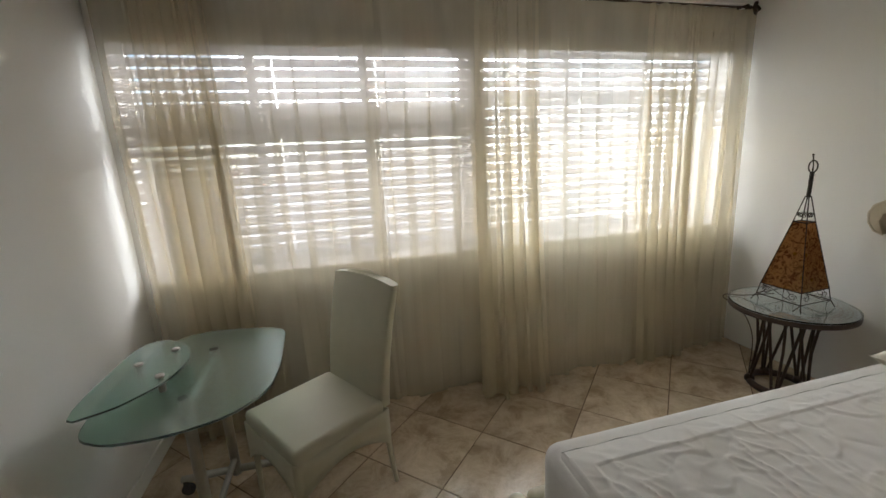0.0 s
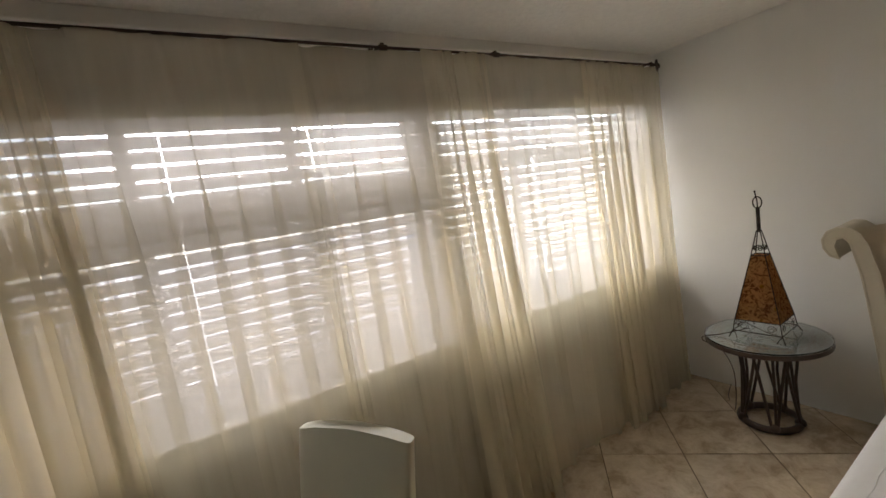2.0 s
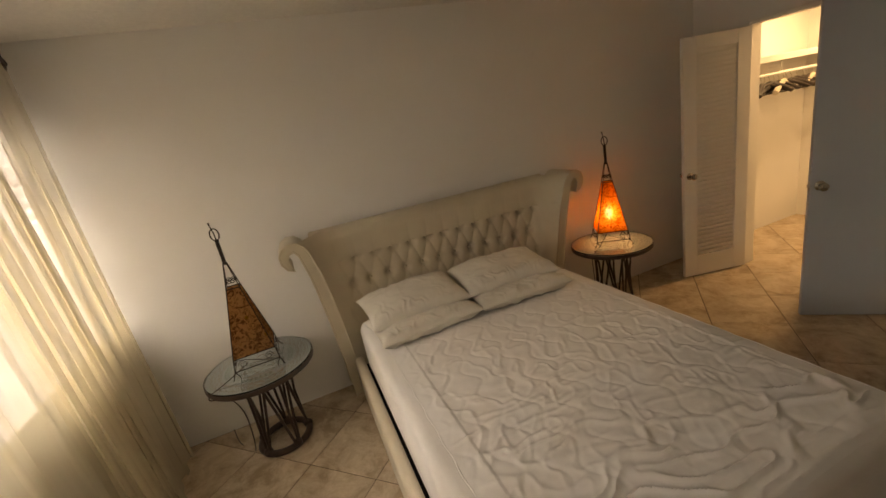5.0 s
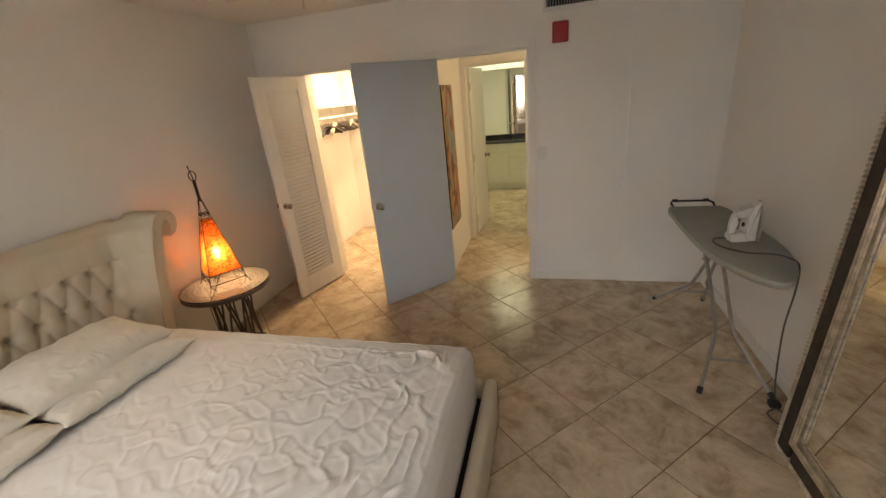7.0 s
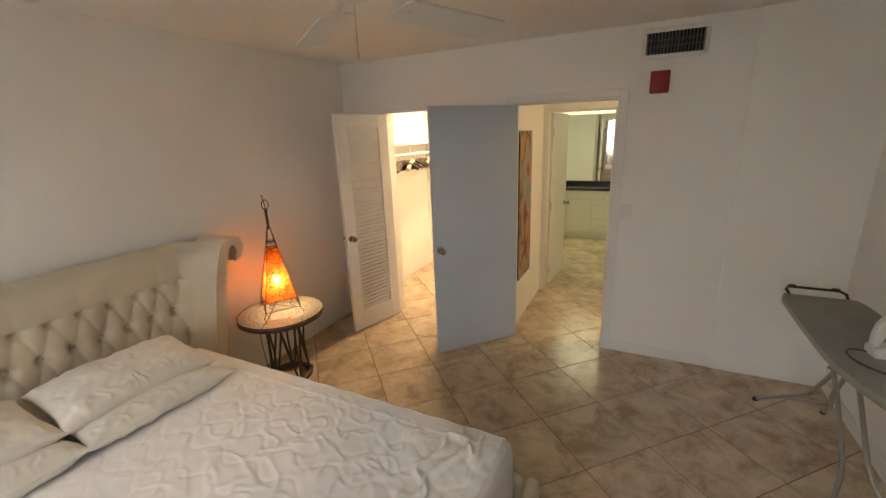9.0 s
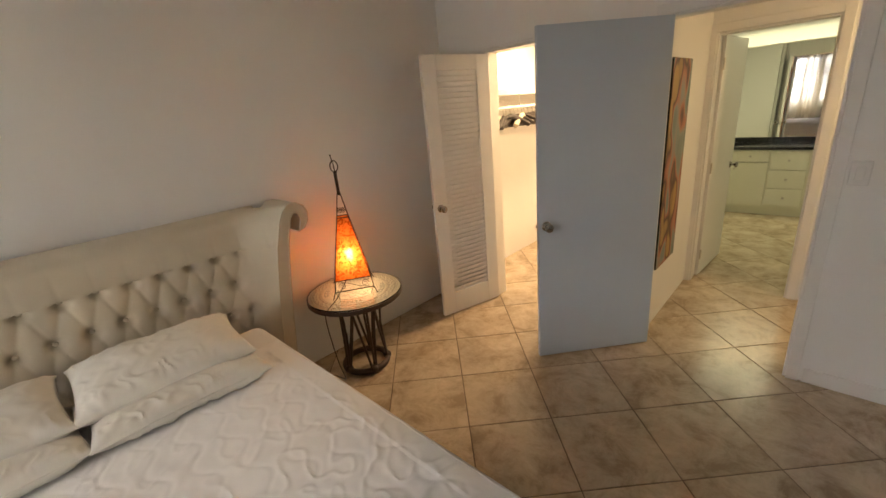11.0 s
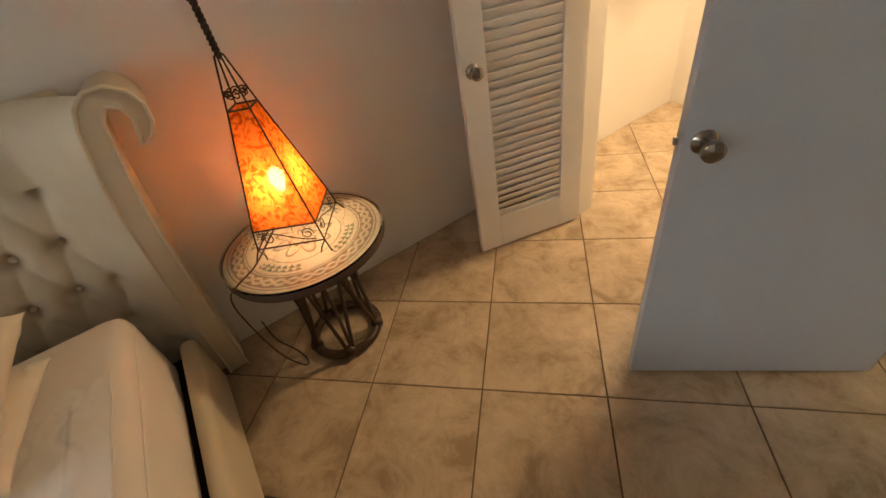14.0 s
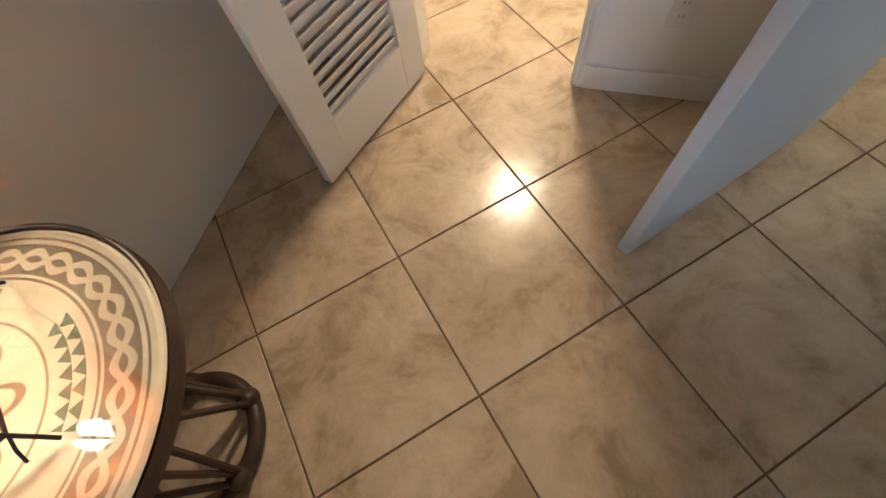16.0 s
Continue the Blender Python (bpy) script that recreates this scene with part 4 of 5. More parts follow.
build_blind(W1 + 0.004, -2.235, "white slatted blind half closed before the window", 55, 70, 3)
build_blind(-2.235, -1.69, "white slatted blind half closed before the window", 55, 70, 4)
build_blind(-1.69, W2 + 0.03, "white slatted blind half closed before the window", 55, 70, 5)
build_blind(W3 - 0.03, -0.37, "bright white slatted blind half closed before the window", 56, 68, 6)
build_blind(-0.37, 0.25, "bright white slatted blind half closed before the window", 56, 68, 7)
build_blind(0.25, W4 + 0.03, "bright white slatted blind half closed before the window", 56, 68, 8)


# ---- curtains ----
def build_rod():
    ob = thing("curtain_rod", (0, 3.70, 2.43), "thin dark metal curtain rod with leaf finials", "curtain rod")
    part("bar", tube(bmesh.new(), [(-2.93, 0, 0), (0.86, 0, 0)], 0.0065, 10), ROD, ob)
    for x in (-2.86, -1.31, -0.645, 0.82):
        bm = boxes((x - 0.008, x + 0.008, 0, 0.139, 0.010, 0.022), (x - 0.012, x + 0.012, 0.128, 0.139, -0.03, 0.05), bevel=0.002)
        br = part("bracket", bm, ROD, ob)
        part("collar", tube(bmesh.new(), [(x - 0.018, 0, 0), (x + 0.018, 0, 0)], 0.0125, 10), ROD, br)
    for x, s in ((-2.93, -1), (0.86, 1)):
        for a, ln in ((0, 0.085), (38, 0.07), (-35, 0.065)):
            bm = bmesh.new()

            def leaf(u, v):
                t, q = u, 2 * v - 1
                wd = 0.022 * math.sin(math.pi * min(1, t * 1.02)) ** 0.8
                d = Vector((t * ln, 0.004 * math.cos(math.pi * q / 2), q * wd))
                c, sn = math.cos(radians(a)), math.sin(radians(a))
                return Vector((s * (d.x * c - d.z * sn * 0.6), d.y + 0.01 * t, d.x * sn + d.z * c)) + Vector((x, 0, 0))

            sheet(bm, leaf, 8, 4)
            o = part("leaf", bm, ROD, ob, "", True)
            md = o.modifiers.new("thick", "SOLIDIFY")
            md.thickness = 0.003


def build_curtain(x0, x1, folds, depth, y, seed, label, swing=0.35, hem=0.012, flare=0.0, push=0.0, cloth=None):
    rnd = random.Random(seed)
    ob = thing("curtain", ((x0 + x1) / 2, y, hem), label, "curtain", "sheer curtains")
    cuts = [0.0]
    for _ in range(folds):
        cuts.append(cuts[-1] + rnd.uniform(0.55, 1.6))
    cuts = [c / cuts[-1] for c in cuts]
    amp = [rnd.uniform(0.5, 1.25) for _ in range(folds)]
    ph = [rnd.uniform(-1, 1) for _ in range(folds)]
    per, rows, H = 14, 16, 2.425 - hem
    w = x1 - x0
    bm = bmesh.new()

    def f(u, v):
        k = min(folds - 1, next((i for i in range(folds) if u <= cuts[i + 1] + 1e-9), folds - 1))
        t = (u - cuts[k]) / (cuts[k + 1] - cuts[k])
        drop = 1 - v
        a = amp[k] * depth * (0.45 + 0.55 * min(1, drop * 2.2)) * (1 + 0.25 * math.sin(3 * drop + 4 * ph[k]))
        lat = swing * (cuts[k + 1] - cuts[k]) * w * math.sin(4 * math.pi * t) * 0.5 * min(1, drop * 3)
        x = w * (u - 0.5) * (1 + flare * drop) + lat + 0.012 * ph[k] * math.sin(5 * drop + ph[k]) * math.sin(math.pi * t)
        yy = -a * (1 + 5 * push * drop) * math.sin(2 * math.pi * t) - push * drop ** 1.6 + 0.010 * math.sin(2.1 * drop + 2 * ph[k])
        z = H * v + (0.012 * math.sin(9 * u + seed) if v < 0.01 else 0)
        return (x, yy, z)

    us = sorted({cuts[k] + (cuts[k + 1] - cuts[k]) * i / per for k in range(folds) for i in range(per)} | {1.0})
    v = [[bm.verts.new(f(u, j / rows)) for j in range(rows + 1)] for u in us]
    for i in range(len(us) - 1):
        for j in range(rows):
            bm.faces.new((v[i][j], v[i + 1][j], v[i + 1][j + 1], v[i][j + 1]))
    part("drape", bm, cloth or SHEER, ob, smooth=True)
    # hem and heading: cloth folded double
    for z0, z1, nm in ((0.004, 0.05, "hem"), (H - 0.03, H, "heading")):
        bm = bmesh.new()
        vv = []
        for u in us:
            lo, hi = Vector(f(u, z0 / H)), Vector(f(u, z1 / H))
            vv.append((bm.verts.new(lo + Vector((0, -0.0025, 0))), bm.verts.new(hi + Vector((0, -0.0025, 0)))))
        for a, b in zip(vv, vv[1:]):
            bm.faces.new((a[0], b[0], b[1], a[1]))
        part(nm, bm, cloth or SHEER, ob, smooth=True)
    return ob


build_rod()
build_curtain(-2.82, -2.50, 5, 0.032, 3.695, 11, "dense gathered cream sheer curtain hanging from the rod", 0.9, flare=0.10)
build_curtain(-2.985, -2.52, 3, 0.016, 3.735, 12, "second layer of cream sheer curtain behind another", 0.4)
build_curtain(-2.58, -1.69, 4, 0.024, 3.705, 13, "thin cream sheer curtain hanging before the blinds", 0.42, cloth=THIN)
build_curtain(-1.76, -1.06, 3, 0.024, 3.715, 14, "thin cream sheer curtain hanging before the blinds", 0.42, cloth=THIN)
build_curtain(-1.13, -0.74, 5, 0.036, 3.69, 15, "dense gathered pale sheer curtain between the windows", 0.9, flare=0.25, push=0.13)
build_curtain(-0.80, 0.09, 4, 0.022, 3.71, 16, "thin pale sheer curtain before the bright blind", 0.4, push=0.07, cloth=THIN)
build_curtain(0.04, 0.46, 5, 0.034, 3.695, 17, "dense gathered cream sheer curtain hanging from the rod", 0.9, push=0.08)
build_curtain(0.40, 0.91, 4, 0.030, 3.715, 18, "cream sheer curtain falling in loose folds to the floor", 0.6, flare=0.08, push=0.05)


# ---- desk corner ----
def build_chair():
    ob = thing("dining_chair", (-1.965, 3.205, 0), "cream vinyl-covered high-back chair with a curved skirt", "chair", rz=123.3)
    bm = bmesh.new()

    # local: back along x at y = 0, seat runs to +y
    def back(u, v):
        a = 2 * math.pi * u
        z = 0.44 + 0.565 * v
        w = 0.215 + 0.012 * v
        cx, cy = math.copysign(abs(math.cos(a)) ** 0.25, math.cos(a)), math.copysign(abs(math.sin(a)) ** 0.4, math.sin(a))
        lean = -0.10 * v ** 1.6
        z += 0.028 * (1 - cx * cx) * v ** 6
        th = 0.034 - 0.010 * v
        return (w * cx, lean + th * cy, z)

    sheet(bm, back, 48, 14)
    bmesh.ops.remove_doubles(bm, verts=bm.verts[:], dist=0.0005)
    top = [e for e in bm.edges if e.is_boundary]
    bmesh.ops.holes_fill(bm, edges=top)
    part("backrest", bm, SLIP, ob, "tall padded cream backrest", True)
    part("seat", box(bmesh.new(), -0.225, 0.225, 0.02, 0.47, 0.40, 0.485, 0.022, 4), SLIP, ob, "padded cream seat", True)
    # skirt: four sides with an arched lower edge
    c = [(-0.224, 0.0), (0.224, 0.0), (0.224, 0.470), (-0.224, 0.470)]
    for i in range(4):
        (x0, y0), (x1, y1) = c[i], c[(i + 1) % 4]
        bm = bmesh.new()
        sheet(bm, lambda u, v: (x0 + (x1 - x0) * u, y0 + (y1 - y0) * u, (0.24 + 0.10 * math.sin(math.pi * u) ** 0.8) * (1 - v) + 0.43 * v), 16, 3)
        o = part("skirt", bm, SLIP, ob, "", True)
        md = o.modifiers.new("thick", "SOLIDIFY")
        md.thickness, md.offset = 0.008, 0
    for x, y, dx, dy in ((-0.205, 0.02, 0, -0.05), (0.205, 0.02, 0, -0.05), (-0.205, 0.447, 0, 0.01), (0.205, 0.447, 0, 0.01)):
        bm = tube(bmesh.new(), [(x + dx, y + dy, 0), (x, y, 0.40)], [0.011, 0.016], 10)
        part("leg", bm, SLIP, ob, "slim cream leg")
    return ob


def rounded(outline, times=2):
    """An outline with its corners cut softly."""
    for _ in range(times):
        outline = [(p[0] * a + q[0] * (1 - a), p[1] * a + q[1] * (1 - a)) for p, q in zip(outline, outline[1:] + outline[:1]) for a in (0.8, 0.2)]
    return outline


def build_desk():
    ob = thing("glass_desk", (-2.62, 3.06, 0), "small curved desk of frosted green glass on casters", "desk")
    # lower leaf: a swept, pointed glass top; local from the desk's middle
    o1 = [(-0.23, -0.36), (-0.12, -0.42), (0.05, -0.43), (0.22, -0.38), (0.33, -0.26), (0.35, -0.06), (0.34, 0.14), (0.335, 0.30), (0.26, 0.36), (0.12, 0.40), (-0.02, 0.42), (-0.14, 0.40), (-0.22, 0.28), (-0.26, 0.05), (-0.26, -0.18)]
    part("glass_top", slab(bmesh.new(), rounded(o1), 0.742, 0.752, 0.002), FROST, ob, "frosted green glass leaf")
    o2 = [(-0.27, -0.37), (-0.13, -0.31)] + [(0.17 * math.cos(radians(t)) - 0.17, 0.25 * math.sin(radians(t)) - 0.04) for t in range(-55, 71, 15)] + [(-0.16, 0.24), (-0.26, 0.20)]
    part("glass_shelf", slab(bmesh.new(), rounded(o2), 0.805, 0.813, 0.002), FROST, ob, "smaller raised frosted glass leaf")
    for x, y in ((-0.06, -0.13), (-0.08, 0.10), (-0.18, 0.0)):
        part("standoff", tube(bmesh.new(), [(x, y, 0.752), (x, y, 0.805)], 0.012, 12), CHROME, ob, "metal standoff")
        part("cap", lathe(bmesh.new(), [(0.016, 0.813), (0.016, 0.818), (0.012, 0.821)], 16, (x, y, 0)), CHROME, ob, "round metal cap")
    for y in (-0.20, 0.20):
        part("leg", tube(bmesh.new(), [(0.03, y, 0.075), (0.03, y, 0.742)], 0.021, 14), CHROME, ob, "grey metal post", True)
        pts = [(-0.22, y * 1.1, 0.085), (-0.12, y * 1.05, 0.095), (0.18, y, 0.095), (0.34, y * 0.9, 0.085)]
        part("foot_bar", tube(bmesh.new(), pts, 0.018, 10), CHROME, ob, "grey metal foot", True)
        for x, yy in ((-0.20, y * 1.09), (0.32, y * 0.92)):
            for side in (-0.016, 0.016):
                fork = part("caster_fork", box(bmesh.new(), x - 0.012, x + 0.012, yy + side - 0.002, yy + side + 0.002, 0.03, 0.085, 0.001), BLACK, ob)
            bm = lathe(bmesh.new(), [(0.010, -0.013), (0.026, -0.012), (0.030, -0.008), (0.030, 0.008), (0.026, 0.012), (0.010, 0.013)], 20)
            part("wheel", bm, BLACK, fork, "black caster wheel", True, pose(x, yy, 0.030, 90, 0, 0))
    part("cross_bar", tube(bmesh.new(), [(0.03, -0.20, 0.16), (0.03, 0.20, 0.16)], 0.014, 10), CHROME, ob)
    part("top_bar", tube(bmesh.new(), [(0.03, -0.20, 0.70), (0.03, 0.20, 0.70)], 0.012, 10), CHROME, ob)
    return ob


build_chair()
build_desk()


# ---- ceiling fan ----
def build_fan():
    c = (-1.04, 1.325)
    ob = thing("ceiling_fan", (*c, ZC), "white five-blade ceiling fan hanging at rest", "ceiling fan")
    part("canopy", lathe(bmesh.new(), [(0.07, 0), (0.068, -0.03), (0.04, -0.055), (0.018, -0.06)], 28), FANW, ob, "", True)
    part("downrod", tube(bmesh.new(), [(0, 0, -0.05), (0, 0, -0.15)], 0.013, 12), FANW, ob)
    part("motor", lathe(bmesh.new(), [(0.05, -0.14), (0.10, -0.155), (0.115, -0.18), (0.115, -0.235), (0.10, -0.26), (0.06, -0.27)], 36), FANW, ob, "white motor housing", True)
    cup = part("switch_cup", lathe(bmesh.new(), [(0.056, -0.27), (0.058, -0.285), (0.056, -0.325), (0.048, -0.335), (0.02, -0.338)], 28), FANW, ob, "", True)
    pts = [(0.03, -0.045, -0.33), (0.034, -0.05, -0.36), (0.03, -0.045, -0.455)]
    part("pull_chain", tube(bmesh.new(), pts, 0.0022, 6), NICKEL, cup, "thin metal pull chain")
    part("chain_end", lathe(bmesh.new(), [(0.002, 0.010), (0.004, 0.005), (0.004, -0.005), (0.002, -0.010)], 10, (0.03, -0.045, -0.465)), NICKEL, cup)
    for k in range(5):
        m = pose(0, 0, -0.325, 0, 0, -109 + 72 * k)
        bm = tube(bmesh.new(), [(0.06, 0, 0.055), (0.11, 0, 0.035), (0.15, 0, 0.004), (0.21, 0, 0.0)], 0.012, 8, flat=0.5)
        arm = part("blade_arm", bm, FANW, ob, "", True, m)
        out = [(0.17, -0.058)] + arc(0.56, -0.022, 0.05, -82, 0, 6) + arc(0.56, 0.022, 0.05, 0, 82, 6) + [(0.17, 0.058), (0.155, 0.03), (0.155, -0.03)]
        bm = slab(bmesh.new(), out, -0.003, 0.003, 0.001, 1)
        part("blade", bm, FANW, ob, "", False, m @ pose(0, 0, -0.010, -12, 0, 0))
        for x in (0.175, 0.195):
            part("screw", lathe(bmesh.new(), [(0.006, 0), (0.004, -0.003)], 8, (x, 0, -0.013)), NICKEL, arm)


build_fan()


# ---- ironing corner ----
def build_ironing_board():
    ob = thing("ironing_board", (-2.765, -0.02, 0), "folding ironing board with a faded grey-green cover", "ironing board")
    zt = 0.85
    half = [(0.165, -0.60), (0.192, -0.52), (0.20, -0.20), (0.20, 0.12), (0.188, 0.28), (0.158, 0.42), (0.115, 0.54), (0.062, 0.63), (0.02, 0.665)]
    out = half + [(-x, y) for x, y in reversed(half)]
    part("covered_top", slab(bmesh.new(), out, zt - 0.028, zt, 0.011, 3), BOARD, ob, "padded grey-green cloth cover", True)
    rim = [(x * 0.96, y * 0.985, zt - 0.030) for x, y in out]
    part("under_rim", tube(bmesh.new(), rim, 0.007, 6, True), CHROME, ob)
    rest = [(-0.13, -0.58, zt - 0.02), (-0.14, -0.66, zt + 0.005), (-0.12, -0.70, zt + 0.01), (0.12, -0.70, zt + 0.01), (0.14, -0.66, zt + 0.005), (0.13, -0.58, zt - 0.02)]
    part("iron_rest", tube(bmesh.new(), rest, 0.008, 8), BLACK, ob, "black wire iron rest", True)
    for x in (-0.12, 0.12):
        part("rest_grip", tube(bmesh.new(), [(x, -0.705, zt + 0.012), (x * 0.72, -0.705, zt + 0.012)], 0.012, 8), BLACK, ob)
    # two crossed leg frames, each a pair of bent tubes
    for s in (-1, 1):
        x = s * 0.022 - 0.012
        a = [(x, -0.03, zt - 0.035), (x, -0.17, 0.61), (s * 0.045 - 0.012, -0.33, 0.36), (s * 0.075 - 0.012, -0.375, 0.31), (s * 0.18 - 0.012, -0.725, 0.018)]
        part("leg", tube(bmesh.new(), a, 0.0115, 10), CHROME, ob, "grey tubular leg", True)
        b = [(s * 0.048 - 0.012, -0.36, zt - 0.035), (s * 0.044 - 0.012, -0.05, 0.52), (s * 0.044 - 0.012, 0.13, 0.31), (s * 0.058 - 0.012, 0.19, 0.24), (s * 0.185 - 0.012, 0.43, 0.018)]
        part("leg", tube(bmesh.new(), b, 0.0115, 10), CHROME, ob, "grey tubular leg", True)
        for p, q in ((a[-1], a[-2]), (b[-1], b[-2])):
            d = (Vector(p) - Vector(q)).normalized()
            part("foot_cap", tube(bmesh.new(), [Vector(p) - d * 0.035, Vector(p) + d * 0.004], 0.0155, 10), BLACK, ob, "black rubber foot")
    part("pivot", tube(bmesh.new(), [(-0.075, -0.17, 0.615), (0.05, -0.17, 0.615)], 0.008, 8), CHROME, ob)
    part("cross_bar", tube(bmesh.new(), [(-0.118, 0.285, 0.155), (0.094, 0.285, 0.155)], 0.008, 8), CHROME, ob)
    part("cross_bar", tube(bmesh.new(), [(-0.1245, -0.50, 0.206), (0.1005, -0.50, 0.206)], 0.008, 8), CHROME, ob)


def build_iron():
    ob = thing("clothes_iron", (-2.79, 0.10, 0.851), "white steam iron standing on its heel", "iron", rz=10)
    ob.scale = (0.94, 0.94, 0.94)
    # stands on its heel: sole plate upright on the -x side, point upward
    sole = [(-0.055, 0.0), (0.055, 0.0), (0.057, 0.10), (0.045, 0.17), (0.022, 0.225), (0.0, 0.245), (-0.022, 0.225), (-0.045, 0.17), (-0.057, 0.10)]
    up = Matrix(((0, 0, 1, -0.075), (1, 0, 0, 0), (0, 1, 0, 0), (0, 0, 0, 1)))
    bm = slab(bmesh.new(), sole, 0.0, 0.010, 0.002)
    bmesh.ops.transform(bm, matrix=up, verts=bm.verts[:])
    part("sole_plate", bm, CHROME, ob, "dark metal sole plate")
    def moulded(profile, half, name, note, bevel):
        """A side profile (across, up) drawn out to both sides."""
        bm = slab(bmesh.new(), profile, -half, half, bevel, 3)
        bmesh.ops.transform(bm, matrix=Matrix(((1, 0, 0, 0), (0, 0, 1, 0), (0, 1, 0, 0), (0, 0, 0, 1))), verts=bm.verts[:])
        part(name, bm, WHITEP, ob, note, True)

    moulded([(-0.064, 0.004), (-0.02, 0.004), (-0.002, 0.05), (-0.004, 0.15), (-0.03, 0.215), (-0.058, 0.238), (-0.064, 0.235)], 0.042, "body", "white plastic body", 0.012)
    moulded([(-0.05, 0.0), (0.062, 0.0), (0.078, 0.02), (0.078, 0.052), (0.03, 0.060), (-0.03, 0.06)], 0.036, "heel", "", 0.010)
    moulded([(0.046, 0.05), (0.078, 0.05), (0.080, 0.11), (0.070, 0.165), (0.052, 0.182), (0.040, 0.150), (0.046, 0.12)], 0.017, "handle", "white looped handle", 0.009)
    moulded([(-0.045, 0.225), (-0.04, 0.15), (0.042, 0.146), (0.060, 0.176), (0.040, 0.196), (0.012, 0.192)], 0.024, "nose", "white filler nose", 0.009)
    part("dial", lathe(bmesh.new(), [(0.013, 0), (0.012, 0.006), (0.008, 0.008)], 20), BLACK, ob, "", True, pose(-0.004, 0.0, 0.10, 0, 90, 0))


build_ironing_board()
build_iron()
cord("iron_cord", [(-2.745, 0.10, 0.862), (-2.68, 0.08, 0.857), (-2.645, 0.13, 0.856), (-2.665, 0.22, 0.856), (-2.75, 0.30, 0.856), (-2.86, 0.32, 0.856), (-2.905, 0.37, 0.855), (-2.932, 0.41, 0.83), (-2.935, 0.42, 0.70), (-2.935, 0.40, 0.45), (-2.955, 0.41, 0.10), (-2.96, 0.46, 0.012), (-2.89, 0.52, 0.006), (-2.92, 0.60, 0.006), (-2.985, 0.56, 0.006), (-2.95, 0.47, 0.006)], 0.0045, CORDG, "grey iron flex trailing from the board to the floor")
tagged(part("cord_plug", box(bmesh.new(), -2.975, -2.92, 0.43, 0.475, 0.0005, 0.035, 0.008, 3), BLACK, smooth=True), "small black plug lying on the floor tiles", "plug")


# ---- leaning mirror ----
def build_mirror():
    W, H, f = 0.92, 2.02, 0.135
    ob = thing("floor_mirror", (0, 0, 0), "tall leaning mirror in a dark frame with silver beading", "mirror")
    ob.matrix_world = Matrix.Translation((-2.838, 0.722 + W, 0.0)) @ pose(0, 0, 0, 0, 0, 90) @ pose(0, 0, 0, -2.5, 0, 0) @ Matrix.Translation((0, 0, 0.002))
    # local: x along the wall from 0 to -W, y away from the viewer, z up
    part("glass", box(bmesh.new(), -W + f + 0.001, -f - 0.001, 0.014, 0.018, f + 0.001, H - f - 0.001), MIRROR, ob, "silvered mirror glass")
    part("backing", box(bmesh.new(), -W + 0.03, -0.03, 0.019, 0.028, 0.03, H - 0.03), DARK, ob)
    for nm, q in (("frame_side", (-W, -W + f, 0, H)), ("frame_side", (-f, 0, 0, H)), ("frame_rail", (-W + f, -f, 0, f)), ("frame_rail", (-W + f, -f, H - f, H))):
        x0, x1, z0, z1 = q
        part(nm, box(bmesh.new(), x0 + 0.022, x1 - 0.022, -0.006, 0.0185, z0 + 0.022, z1 - 0.022, 0.006) if nm == "frame_side" else box(bmesh.new(), x0, x1, -0.006, 0.0185, z0 + 0.022, z1 - 0.022, 0.006), STONEFR, ob, "dark mottled frame")
    inner = [(-W + f - 0.012, f - 0.012), (-f + 0.012, f - 0.012), (-f + 0.012, H - f + 0.012), (-W + f - 0.012, H - f + 0.012)]
    for x0, x1, z0, z1 in ((-W + f - 0.006, -W + f + 0.022, f - 0.006, H - f + 0.006), (-f - 0.022, -f + 0.006, f - 0.006, H - f + 0.006), (-W + f + 0.022, -f - 0.022, f - 0.006, f + 0.022), (-W + f + 0.022, -f - 0.022, H - f - 0.022, H - f + 0.006)):
        part("liner", box(bmesh.new(), x0, x1, 0.002, 0.0132, z0, z1, 0.003), SILVERFR, ob, "pale silver liner round the glass")
    outer = [(-W + 0.014, 0.014), (-0.014, 0.014), (-0.014, H - 0.014), (-W + 0.014, H - 0.014)]
    for k, (a, b) in enumerate(zip(inner, inner[1:] + inner[:1])):
        for off, r in ((0.0, 0.0105), (0.016, 0.008), (-0.010, 0.006)):
            s = [(-1, -1), (1, -1), (1, 1), (-1, 1)]
            a2 = (a[0] + off * s[k][0], a[1] + off * s[k][1])
            b2 = (b[0] + off * s[(k + 1) % 4][0], b[1] + off * s[(k + 1) % 4][1])
            part("inner_moulding", tube(bmesh.new(), [(a2[0], -0.004, a2[1]), (b2[0], -0.004, b2[1])], r, 10), SILVERFR, ob, "silver inner moulding", True)
    for a, b in zip(outer, outer[1:] + outer[:1]):
        n = max(4, int((Vector(b) - Vector(a)).length / 0.021))
        bm = bmesh.new()
        for i in range(n):
            t = (i + 0.5) / n
            c = Vector((a[0] + (b[0] - a[0]) * t, 0.002, a[1] + (b[1] - a[1]) * t))
            for d in (-0.006, 0.006):
                vert = abs(b[0] - a[0]) < 0.01
                mm = Matrix.Translation(c + (Vector((d, 0, 0)) if vert else Vector((0, 0, d)))) @ Matrix.Rotation(0.7, 4, "Y") @ Matrix.Diagonal((0.0155, 0.014, 0.0085, 1))
                bmesh.ops.create_icosphere(bm, subdivisions=1, radius=1, matrix=mm)
        tagged(part("beading", bm, SILVERFR, ob, "carved silver beading along the edge", True), kind="stuff")


build_mirror()


